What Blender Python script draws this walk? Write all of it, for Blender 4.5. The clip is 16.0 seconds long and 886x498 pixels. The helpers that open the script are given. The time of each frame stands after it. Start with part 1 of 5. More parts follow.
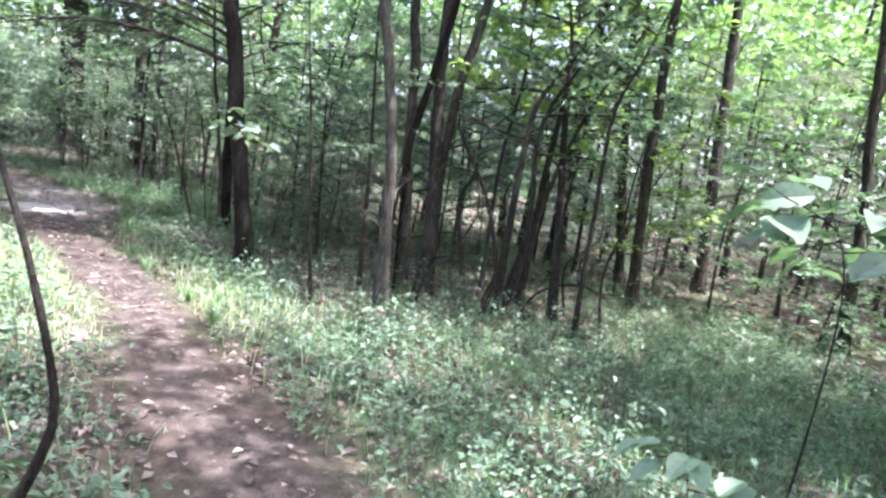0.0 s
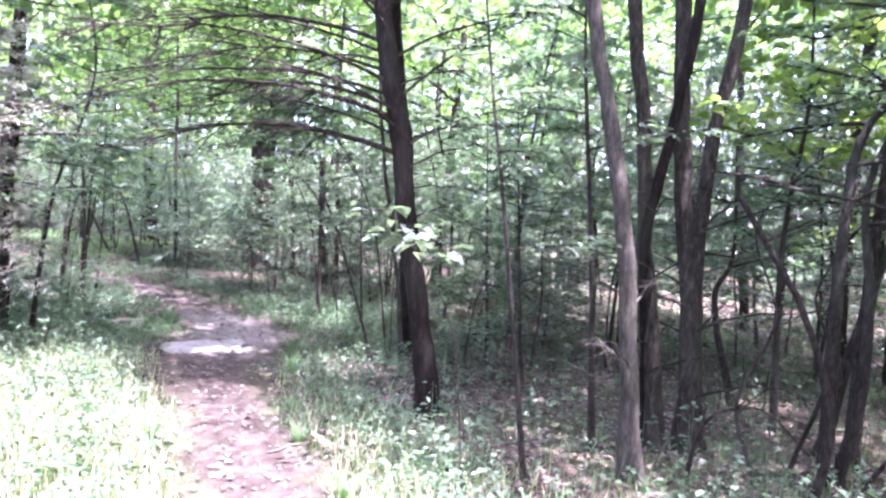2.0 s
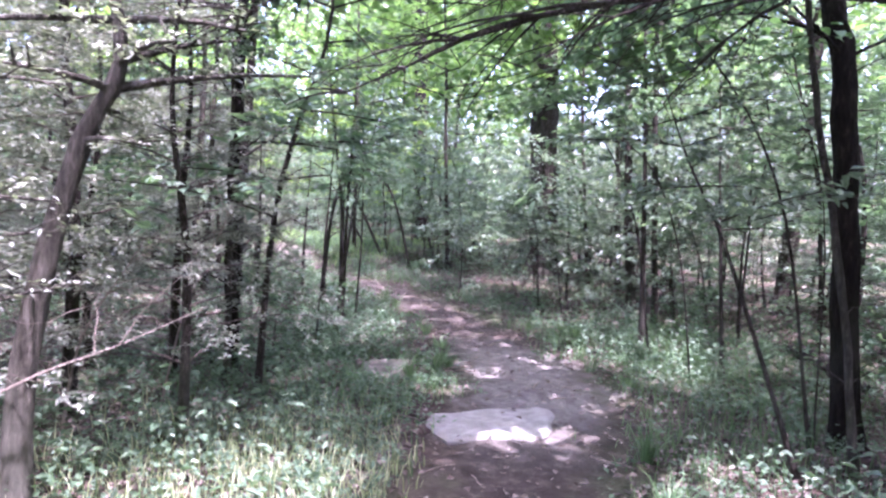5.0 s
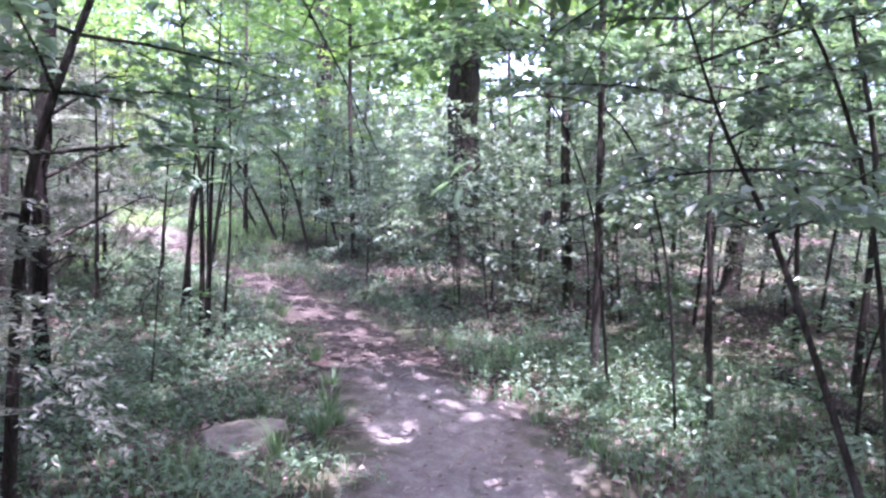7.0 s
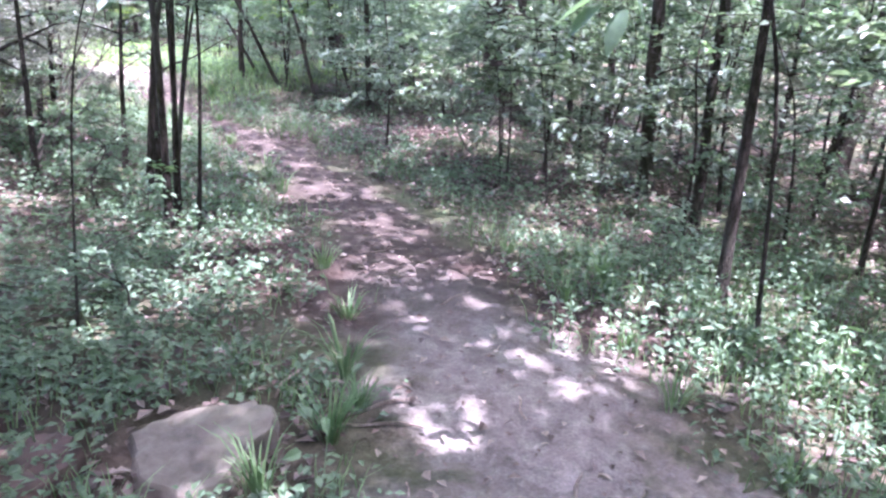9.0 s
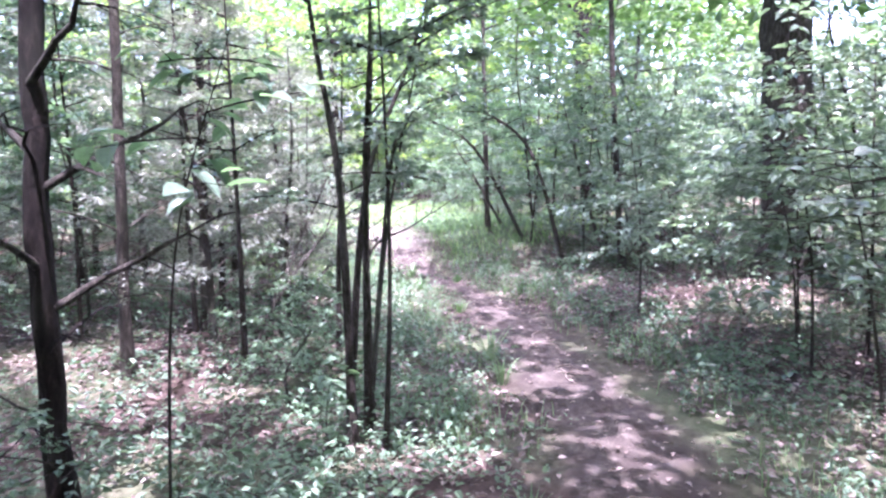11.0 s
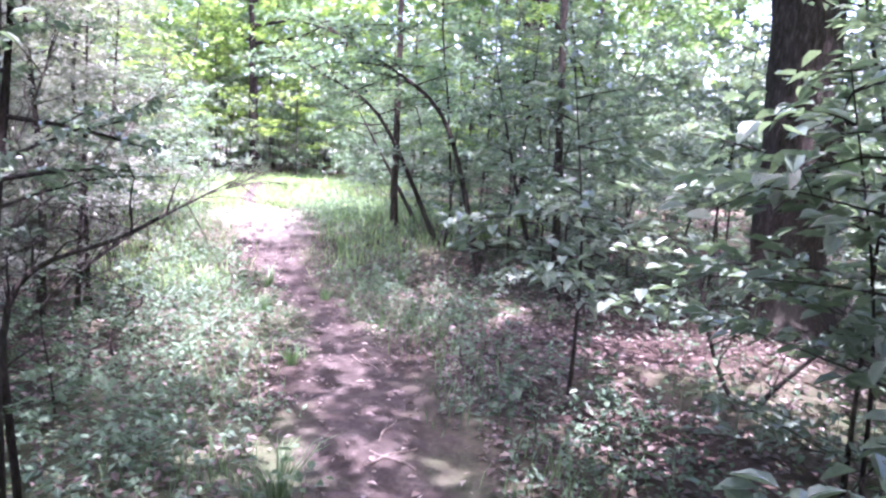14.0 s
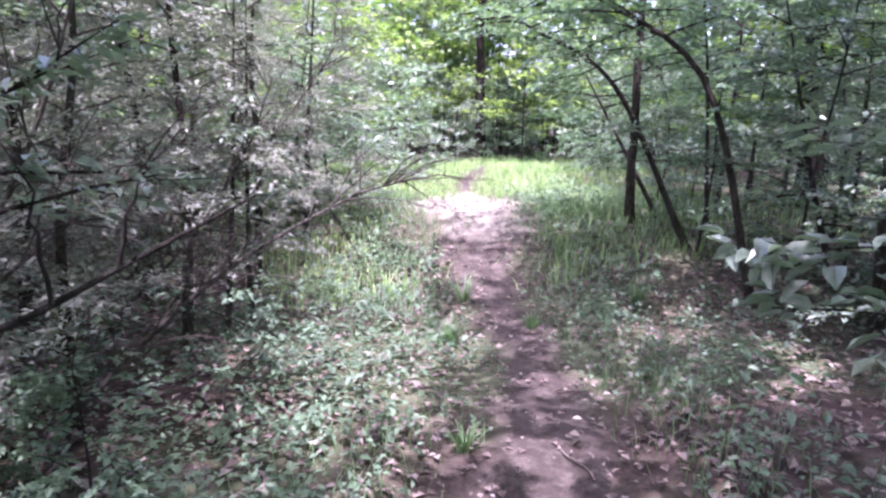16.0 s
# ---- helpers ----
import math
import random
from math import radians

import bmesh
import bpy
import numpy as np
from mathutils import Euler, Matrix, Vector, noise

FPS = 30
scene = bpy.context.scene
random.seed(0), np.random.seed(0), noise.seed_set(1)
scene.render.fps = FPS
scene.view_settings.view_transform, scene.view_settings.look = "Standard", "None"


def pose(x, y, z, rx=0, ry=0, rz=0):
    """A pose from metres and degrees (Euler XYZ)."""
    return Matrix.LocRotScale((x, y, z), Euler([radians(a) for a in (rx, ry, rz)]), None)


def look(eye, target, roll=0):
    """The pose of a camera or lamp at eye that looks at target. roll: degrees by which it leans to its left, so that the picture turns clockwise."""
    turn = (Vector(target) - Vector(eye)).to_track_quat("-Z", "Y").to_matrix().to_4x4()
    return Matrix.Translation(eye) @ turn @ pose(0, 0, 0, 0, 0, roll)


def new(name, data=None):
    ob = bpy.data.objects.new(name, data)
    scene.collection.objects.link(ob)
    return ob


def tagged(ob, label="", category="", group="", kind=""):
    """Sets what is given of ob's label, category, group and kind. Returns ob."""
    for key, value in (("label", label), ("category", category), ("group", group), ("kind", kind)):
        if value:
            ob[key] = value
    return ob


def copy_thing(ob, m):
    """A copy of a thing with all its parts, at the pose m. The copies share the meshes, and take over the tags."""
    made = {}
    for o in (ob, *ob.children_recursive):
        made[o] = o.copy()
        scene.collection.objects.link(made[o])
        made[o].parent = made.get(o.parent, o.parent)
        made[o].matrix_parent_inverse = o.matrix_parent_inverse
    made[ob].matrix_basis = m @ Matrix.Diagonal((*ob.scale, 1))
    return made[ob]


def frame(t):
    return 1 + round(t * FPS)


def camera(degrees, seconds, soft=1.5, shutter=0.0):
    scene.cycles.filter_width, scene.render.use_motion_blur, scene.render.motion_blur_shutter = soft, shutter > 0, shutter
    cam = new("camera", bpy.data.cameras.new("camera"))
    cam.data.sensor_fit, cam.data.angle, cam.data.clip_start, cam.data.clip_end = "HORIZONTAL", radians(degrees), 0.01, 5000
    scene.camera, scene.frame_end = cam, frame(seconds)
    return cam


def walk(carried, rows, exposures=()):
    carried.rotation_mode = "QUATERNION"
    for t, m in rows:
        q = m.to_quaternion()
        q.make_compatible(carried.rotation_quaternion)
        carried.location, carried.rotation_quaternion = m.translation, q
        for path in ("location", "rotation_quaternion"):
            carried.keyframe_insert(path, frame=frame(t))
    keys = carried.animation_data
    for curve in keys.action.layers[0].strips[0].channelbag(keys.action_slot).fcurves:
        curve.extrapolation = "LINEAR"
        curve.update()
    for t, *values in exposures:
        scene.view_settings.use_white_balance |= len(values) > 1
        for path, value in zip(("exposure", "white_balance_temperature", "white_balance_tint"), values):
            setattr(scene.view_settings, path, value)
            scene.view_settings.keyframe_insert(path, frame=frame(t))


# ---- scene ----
cam = camera(66.5, 16.0, soft=2.5)
METRES, EYE, TILT, LEAN, TURN = 16.0, 1.5, 0.0, 0.0, 0.0
ROWS = [
    (0.0, 0.0, 0.0, 0.0, 1.26, -7.24, -9.98),
    (0.5, -0.0033, 0.0302, 0.0003, 5.42, -5.22, -6.27),
    (1.0, -0.0144, 0.0644, -0.0015, 12.0, -3.6, -9.76),
    (1.5, -0.025, 0.0987, 0.001, 12.5, -2.47, -5.67),
    (2.0, -0.0335, 0.1367, 0.0031, 17.03, -1.78, -3.84),
    (2.5, -0.0549, 0.1702, 0.0019, 19.84, -2.67, -6.35),
    (3.0, -0.0747, 0.2057, 0.0025, 33.06, -4.05, -4.47),
    (3.5, -0.0964, 0.2315, -0.0012, 38.97, -4.93, -5.05),
    (4.0, -0.1212, 0.2609, -0.0002, 39.89, -3.84, -2.59),
    (6.5, -0.2242, 0.3784, 0.0068, 36.49, -4.16, -1.17),
    (7.0, -0.2379, 0.4107, 0.0081, 31.73, -5.47, -1.99),
    (7.5, -0.2574, 0.4328, 0.0063, 29.76, -5.84, -0.03),
    (8.0, -0.2753, 0.4588, 0.0015, 26.23, -13.35, 1.15),
    (8.5, -0.2971, 0.4788, 0.0004, 37.15, -20.33, 0.7),
    (9.0, -0.3193, 0.5019, 0.0023, 32.89, -18.25, -3.37),
    (9.5, -0.3333, 0.5226, 0.0066, 43.0, -12.23, 0.61),
    (12.0, -0.3965, 0.6158, 0.0077, 54.88, -6.39, 1.53),
    (12.5, -0.4162, 0.642, 0.0054, 46.68, -6.31, -2.1),
    (13.0, -0.4332, 0.6737, 0.0066, 45.18, -5.52, 0.79),
    (13.5, -0.4538, 0.6953, 0.0042, 52.58, -8.52, -3.08),
    (14.0, -0.4778, 0.721, 0.0046, 50.42, -8.54, -3.13),
    (14.5, -0.4955, 0.7425, 0.0052, 55.61, -10.94, -2.05),
    (15.0, -0.5232, 0.7569, 0.0018, 63.83, -9.74, -2.43),
    (15.5, -0.5449, 0.771, 0.0009, 65.83, -9.0, -2.28),
    (16.0, -0.5697, 0.787, 0.002, 69.92, -10.82, -1.19),
]
walk(cam, [(t, pose(0, 0, EYE, TILT, LEAN, TURN) @ pose(METRES * x, METRES * y, METRES * z, 90 + pitch, roll, yaw)) for t, x, y, z, yaw, pitch, roll in ROWS],
     [(0.0, 3.78, 5700, 26), (0.5, 3.8, 5650, 28), (1.5, 4.3, 5580, 44), (2.5, 4.36, 5550, 48), (4.0, 3.9, 5550, 48), (6.5, 3.88, 5400, 50), (7.5, 4.02, 5400, 48), (8.0, 3.9, 5430, 45), (8.5, 4.12, 5450, 44), (9.5, 4.22, 5400, 42), (12.0, 4.12, 5430, 49), (12.5, 3.97, 5450, 51), (14.0, 3.9, 5500, 51), (15.0, 3.68, 5550, 50), (16.0, 3.27, 5550, 49)])

# ---- light ----
SUN_AZ, SUN_EL = radians(112), radians(73)
SUN = Vector((math.sin(SUN_AZ) * math.cos(SUN_EL), math.cos(SUN_AZ) * math.cos(SUN_EL), math.sin(SUN_EL)))
world = bpy.data.worlds.new("sky")
scene.world = world
world.use_nodes = True
wn = world.node_tree.nodes
sky = wn.new("ShaderNodeTexSky")
sky.sky_type, sky.sun_disc = "NISHITA", False
sky.sun_elevation, sky.sun_rotation = SUN_EL, SUN_AZ
sky.air_density, sky.dust_density, sky.ozone_density = 1.0, 5.5, 1.0
wn["Background"].inputs[1].default_value = 0.15
world.node_tree.links.new(sky.outputs[0], wn["Background"].inputs[0])
lamp = bpy.data.lights.new("sun", "SUN")
lamp.energy, lamp.angle, lamp.color = 2.2, radians(0.55), (1.0, 0.95, 0.86)
sun_ob = new("sun", lamp)
sun_ob.matrix_world = look(SUN * 60, (0, 0, 0))


# ---- materials ----
def shader(name):
    m = bpy.data.materials.new(name)
    m.use_nodes = True
    nt = m.node_tree
    return m, nt, nt.nodes["Principled BSDF"], nt.nodes["Material Output"]


def node(nt, kind, **vals):
    n = nt.nodes.new(kind)
    for k, v in vals.items():
        n.inputs[k].default_value = v
    return n


def ramp(nt, fac, stops):
    r = nt.nodes.new("ShaderNodeValToRGB")
    el = r.color_ramp.elements
    while len(el) < len(stops):
        el.new(0.5)
    for e, (p, c) in zip(el, stops):
        e.position, e.color = p, (*c, 1)
    nt.links.new(fac, r.inputs[0])
    return r.outputs[0]


def mixed(nt, fac, a, b, mode="MIX"):
    n = nt.nodes.new("ShaderNodeMix")
    n.data_type, n.blend_type = "RGBA", mode
    for sock, v in ((n.inputs[0], fac), (n.inputs[6], a), (n.inputs[7], b)):
        if isinstance(v, (int, float)):
            sock.default_value = v
        elif isinstance(v, tuple):
            sock.default_value = (*v, 1)
        else:
            nt.links.new(v, sock)
    return n.outputs[2]


def noise_of(nt, scale, detail=4.0, stretch=(1, 1, 1), world_space=True, rough=0.55):
    if world_space:
        src = nt.nodes.new("ShaderNodeNewGeometry").outputs["Position"]
    else:
        src = nt.nodes.new("ShaderNodeTexCoord").outputs["Object"]
    mp = node(nt, "ShaderNodeMapping", Scale=stretch)
    nt.links.new(src, mp.inputs[0])
    n = node(nt, "ShaderNodeTexNoise", Scale=scale, Detail=detail, Roughness=rough)
    nt.links.new(mp.outputs[0], n.inputs["Vector"])
    return n.outputs[0]


def bump(nt, bsdf, height, strength, dist):
    b = node(nt, "ShaderNodeBump", Strength=strength, Distance=dist)
    nt.links.new(height, b.inputs["Height"])
    nt.links.new(b.outputs[0], bsdf.inputs["Normal"])


def leaf_material(name, cols, through_light=0.4, rough=0.42, tint=0.3):
    """Thin leaves: a glossy face and light that comes through; each leaf has its own green."""
    m, nt, p, out = shader(name)
    geo = nt.nodes.new("ShaderNodeNewGeometry")
    k = len(cols)
    c = ramp(nt, geo.outputs["Random Per Island"], [(i / max(1, k - 1), col) for i, col in enumerate(cols)])
    blotch = noise_of(nt, 0.55, 2.0)
    c = mixed(nt, ramp(nt, blotch, [(0.35, (0, 0, 0)), (0.7, (tint,) * 3)]), c, tuple(min(1, x * 1.7) for x in cols[-1]))
    fine = noise_of(nt, 45.0, 2.0)
    c = mixed(nt, 0.5, c, ramp(nt, fine, [(0.3, (0.55, 0.55, 0.55)), (0.75, (1.25, 1.25, 1.25))]), "MULTIPLY")
    nt.links.new(c, p.inputs["Base Color"])
    p.inputs["Roughness"].default_value = rough
    tr = nt.nodes.new("ShaderNodeBsdfTranslucent")
    nt.links.new(mixed(nt, 1.0, c, (1.2, 1.4, 0.8), "MULTIPLY"), tr.inputs[0])
    mx = node(nt, "ShaderNodeMixShader", Fac=through_light)
    nt.links.new(p.outputs[0], mx.inputs[1])
    nt.links.new(tr.outputs[0], mx.inputs[2])
    nt.links.new(mx.outputs[0], out.inputs[0])
    return m


def bark_material(name, dark, mid, light, scale=14.0, lichen=0.0):
    m, nt, p, out = shader(name)
    n1 = noise_of(nt, scale * 1.7, 8.0, (1, 1, 0.3), False, 0.75)
    n2 = noise_of(nt, 2.2, 3.0, (1, 1, 0.5))
    c = ramp(nt, n1, [(0.36, dark), (0.52, mid), (0.68, light)])
    c = mixed(nt, ramp(nt, n2, [(0.5, (0, 0, 0)), (0.72, (lichen,) * 3)]), c, (0.24, 0.26, 0.2))
    nt.links.new(c, p.inputs["Base Color"])
    p.inputs["Roughness"].default_value = 0.92
    p.inputs["Specular IOR Level"].default_value = 0.12
    bump(nt, p, n1, 1.0, 0.04)
    return m


MAT_CANOPY = leaf_material("canopy_leaves", [(0.05, 0.09, 0.03), (0.085, 0.145, 0.05), (0.125, 0.19, 0.07)], 0.55)
MAT_SAPLING = leaf_material("sapling_leaves", [(0.075, 0.12, 0.085), (0.11, 0.165, 0.115), (0.145, 0.21, 0.14)], 0.46, 0.36)
MAT_BUSH = leaf_material("shrub_leaves", [(0.08, 0.115, 0.092), (0.12, 0.16, 0.128), (0.165, 0.21, 0.16)], 0.38, 0.32)
MAT_HERB = leaf_material("herb_leaves", [(0.038, 0.07, 0.042), (0.064, 0.11, 0.066), (0.11, 0.168, 0.1)], 0.3, 0.55, 0.4)
MAT_GRASS = leaf_material("grass_blades", [(0.042, 0.095, 0.04), (0.07, 0.14, 0.058), (0.125, 0.195, 0.09)], 0.3, 0.6, 0.4)
# grass made paler to carry the sun's glare in the opening
MAT_GLARE_GRASS = leaf_material("glare_pale_grass", [(0.17, 0.23, 0.1), (0.27, 0.32, 0.17), (0.4, 0.42, 0.28)], 0.35, 0.5, 0.3)
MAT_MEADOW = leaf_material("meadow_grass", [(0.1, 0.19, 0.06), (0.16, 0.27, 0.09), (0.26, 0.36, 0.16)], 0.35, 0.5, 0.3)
# leaf green shifted to yellow: sun shining through is put into the colour
MAT_SUNNY = leaf_material("backlit_yellow_leaves", [(0.1, 0.17, 0.045), (0.15, 0.23, 0.06), (0.22, 0.28, 0.09)], 0.5, 0.42, 0.3)
MAT_CEDAR = leaf_material("cedar_needles", [(0.11, 0.122, 0.1), (0.165, 0.182, 0.15), (0.24, 0.252, 0.21)], 0.25, 0.6)
# canopy green lightened: haze and backlight of the far wood put into the colour
MAT_FAR = leaf_material("hazed_distant_leaves", [(0.11, 0.15, 0.085), (0.17, 0.215, 0.13), (0.25, 0.29, 0.19)], 0.5, 0.5, 0.3)
MAT_LITTER = leaf_material("dead_leaves", [(0.03, 0.0175, 0.014), (0.058, 0.037, 0.03), (0.095, 0.066, 0.056), (0.15, 0.115, 0.1), (0.24, 0.2, 0.175)], 0.12, 0.6, 0.15)
MAT_PINE = bark_material("cedar_bark", (0.006, 0.0048, 0.0042), (0.014, 0.0105, 0.009), (0.036, 0.027, 0.023), 16, 0.08)
MAT_BARK = bark_material("grey_bark", (0.017, 0.0145, 0.0125), (0.046, 0.04, 0.033), (0.115, 0.1, 0.084), 18, 0.12)
MAT_STEM = bark_material("sapling_bark", (0.015, 0.0125, 0.0105), (0.04, 0.033, 0.028), (0.088, 0.073, 0.063), 30, 0.2)
MAT_DEAD = bark_material("dead_wood", (0.12, 0.1, 0.085), (0.24, 0.2, 0.17), (0.38, 0.33, 0.28), 25)
# grey dead wood, darkened to carry the shade inside the cedars
MAT_INNER = bark_material("shaded_grey_twigs", (0.06, 0.05, 0.043), (0.115, 0.096, 0.084), (0.2, 0.172, 0.15), 25)
MAT_PALE = bark_material("pale_bark", (0.035, 0.032, 0.027), (0.08, 0.072, 0.061), (0.155, 0.142, 0.122), 16, 0.2)


def soil_colour(nt):
    n1, n2, n3 = noise_of(nt, 0.5, 4), noise_of(nt, 9.0, 6), noise_of(nt, 60.0, 3)
    c = ramp(nt, n2, [(0.3, (0.022, 0.015, 0.0125)), (0.5, (0.047, 0.033, 0.027)), (0.7, (0.092, 0.067, 0.056))])
    c = mixed(nt, ramp(nt, n1, [(0.42, (0, 0, 0)), (0.62, (0.6, 0.6, 0.6))]), c, (0.07, 0.095, 0.045))
    return mixed(nt, 0.6, c, ramp(nt, n3, [(0.3, (0.5, 0.5, 0.5)), (0.7, (1.3, 1.3, 1.3))]), "MULTIPLY"), n2


def soil_material():
    m, nt, p, out = shader("forest_soil")
    c, n2 = soil_colour(nt)
    nt.links.new(c, p.inputs["Base Color"])
    p.inputs["Roughness"].default_value = 0.95
    p.inputs["Specular IOR Level"].default_value = 0.15
    bump(nt, p, n2, 0.8, 0.03)
    return m


def path_material():
    """Trodden earth: reddish at first, grey and sandy beyond the stone slab, then brown; painted pale for the sunlight
    in the clearing.
    """
    m, nt, p, out = shader("trodden_earth")
    n1, n2, n3 = noise_of(nt, 1.3, 4), noise_of(nt, 7.0, 7, rough=0.7), noise_of(nt, 70.0, 3)
    red = ramp(nt, n2, [(0.3, (0.024, 0.0178, 0.015)), (0.5, (0.05, 0.0395, 0.0335)), (0.7, (0.115, 0.095, 0.083))])
    grey = ramp(nt, n2, [(0.3, (0.085, 0.074, 0.067)), (0.5, (0.14, 0.124, 0.113)), (0.7, (0.21, 0.19, 0.175))])
    geo = nt.nodes.new("ShaderNodeNewGeometry")
    d = nt.nodes.new("ShaderNodeVectorMath")
    d.operation = "DISTANCE"
    d.inputs[1].default_value = (-6.0, 10.0, 0)
    nt.links.new(geo.outputs["Position"], d.inputs[0])
    add = nt.nodes.new("ShaderNodeMath")
    add.operation = "MULTIPLY_ADD"
    add.inputs[1].default_value = 1.0
    nt.links.new(d.outputs["Value"], add.inputs[0])
    nt.links.new(n1, add.inputs[2])
    half = nt.nodes.new("ShaderNodeMapRange")
    half.inputs[1].default_value, half.inputs[2].default_value = 1.6, 2.7
    half.inputs[3].default_value, half.inputs[4].default_value = 1.0, 0.0
    nt.links.new(add.outputs[0], half.inputs[0])
    c = mixed(nt, half.outputs[0], red, grey)
    # sunlight of the clearing put into the earth colour as a pale round patch
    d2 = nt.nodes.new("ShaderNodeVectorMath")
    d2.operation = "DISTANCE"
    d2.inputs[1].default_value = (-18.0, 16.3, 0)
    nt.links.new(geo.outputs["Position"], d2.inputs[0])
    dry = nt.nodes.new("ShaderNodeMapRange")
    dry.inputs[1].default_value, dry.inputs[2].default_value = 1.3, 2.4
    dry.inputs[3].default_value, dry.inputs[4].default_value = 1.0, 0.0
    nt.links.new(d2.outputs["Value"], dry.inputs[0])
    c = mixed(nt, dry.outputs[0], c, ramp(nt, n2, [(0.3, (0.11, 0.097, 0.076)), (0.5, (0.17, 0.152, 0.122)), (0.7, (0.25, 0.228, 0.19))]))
    c = mixed(nt, 0.5, c, ramp(nt, n3, [(0.3, (0.55, 0.55, 0.55)), (0.7, (1.3, 1.3, 1.3))]), "MULTIPLY")
    side = nt.nodes.new("ShaderNodeAttribute")
    side.attribute_name = "verge"
    torn = nt.nodes.new("ShaderNodeMath")
    torn.operation = "MULTIPLY_ADD"
    torn.inputs[1].default_value = 1.5
    nt.links.new(noise_of(nt, 3.2, 5, rough=0.65), torn.inputs[0])
    nt.links.new(side.outputs["Fac"], torn.inputs[2])
    fade = nt.nodes.new("ShaderNodeMapRange")
    fade.inputs[1].default_value, fade.inputs[2].default_value = 1.1, 1.55
    nt.links.new(torn.outputs[0], fade.inputs[0])
    c = mixed(nt, fade.outputs[0], c, soil_colour(nt)[0])
    nt.links.new(c, p.inputs["Base Color"])
    p.inputs["Roughness"].default_value = 0.93
    p.inputs["Specular IOR Level"].default_value = 0.15
    bump(nt, p, n2, 1.0, 0.05)
    return m


def stone_material(name, a, b, c3):
    m, nt, p, out = shader(name)
    n1, n2 = noise_of(nt, 9.0, 7, rough=0.65), noise_of(nt, 2.5, 3)
    c = ramp(nt, n1, [(0.3, a), (0.5, b), (0.72, c3)])
    c = mixed(nt, ramp(nt, n2, [(0.5, (0, 0, 0)), (0.7, (0.35, 0.35, 0.35))]), c, (0.16, 0.15, 0.1))
    nt.links.new(c, p.inputs["Base Color"])
    p.inputs["Roughness"].default_value = 0.9
    bump(nt, p, n1, 0.8, 0.02)
    return m


MAT_SOIL, MAT_PATH = soil_material(), path_material()
MAT_ROCK = stone_material("weathered_stone", (0.05, 0.043, 0.034), (0.1, 0.087, 0.07), (0.17, 0.15, 0.125))
MAT_SLAB = stone_material("pale_limestone", (0.15, 0.138, 0.125), (0.22, 0.204, 0.19), (0.31, 0.29, 0.272))
MAT_REDROCK = stone_material("brown_stone", (0.035, 0.022, 0.017), (0.066, 0.042, 0.033), (0.11, 0.075, 0.06))

# ---- mesh tools ----
rng = np.random.default_rng(11)


def mesh_of(name, pieces, smooth=False):
    """One mesh from (vertices, faces) arrays; all faces of a piece have the same number of corners."""
    me = bpy.data.meshes.new(name)
    pieces = [(np.asarray(v, float), np.asarray(f, np.int64)) for v, f in pieces if len(v)]
    off, vs, loops, starts, at = 0, [], [], [], 0
    for v, f in pieces:
        vs.append(v)
        loops.append((f + off).ravel())
        starts.append(at + np.arange(len(f)) * f.shape[1])
        at += f.size
        off += len(v)
    if not vs:
        return me
    v, l, s = np.concatenate(vs), np.concatenate(loops), np.concatenate(starts)
    me.vertices.add(len(v))
    me.vertices.foreach_set("co", v.astype(np.float32).ravel())
    me.loops.add(len(l))
    me.loops.foreach_set("vertex_index", l.astype(np.int32))
    me.polygons.add(len(s))
    me.polygons.foreach_set("loop_start", s.astype(np.int32))
    me.polygons.foreach_set("use_smooth", np.full(len(s), smooth))
    me.update(calc_edges=True)
    return me


def part(name, me, mat, parent=None, label=""):
    ob = new(name, me)
    me.materials.append(mat)
    if parent is not None:
        ob.parent = parent
    if label:
        ob["label"] = label
    return ob


def unit(a):
    a = np.asarray(a, float)
    return a / np.maximum(np.linalg.norm(a, axis=-1, keepdims=True), 1e-9)


def flow(pts, n):
    """A smooth line of n points through pts."""
    p = np.asarray(pts, float)
    q = np.vstack([2 * p[0] - p[1], p, 2 * p[-1] - p[-2]])
    t = np.linspace(0, len(p) - 1 - 1e-6, n)
    i = t.astype(int)
    u = (t - i)[:, None]
    a, b, c, d = q[i], q[i + 1], q[i + 2], q[i + 3]
    return 0.5 * (2 * b + (c - a) * u + (2 * a - 5 * b + 4 * c - d) * u ** 2 + (3 * b - a - 3 * c + d) * u ** 3)


def tube(pts, radii, sides=6, rough=0.0):
    p = np.asarray(pts, float)
    r = np.broadcast_to(np.asarray(radii, float), (len(p),))
    d = unit(np.gradient(p, axis=0))
    ref = np.array([1.0, 0.0, 0.0]) if abs(d[0][0]) < 0.8 else np.array([0.0, 1.0, 0.0])
    a = unit(np.cross(d, ref))
    b = np.cross(d, a)
    th = np.arange(sides) * 2 * np.pi / sides
    rr = r[:, None] * (1 + rough * rng.normal(size=(len(p), sides)))
    v = p[:, None] + rr[..., None] * (np.cos(th)[None, :, None] * a[:, None] + np.sin(th)[None, :, None] * b[:, None])
    m = len(p)
    i, j = np.meshgrid(np.arange(m - 1), np.arange(sides), indexing="ij")
    k = (j + 1) % sides
    f = np.stack([i * sides + j, i * sides + k, (i + 1) * sides + k, (i + 1) * sides + j], -1).reshape(-1, 4)
    return v.reshape(-1, 3), f


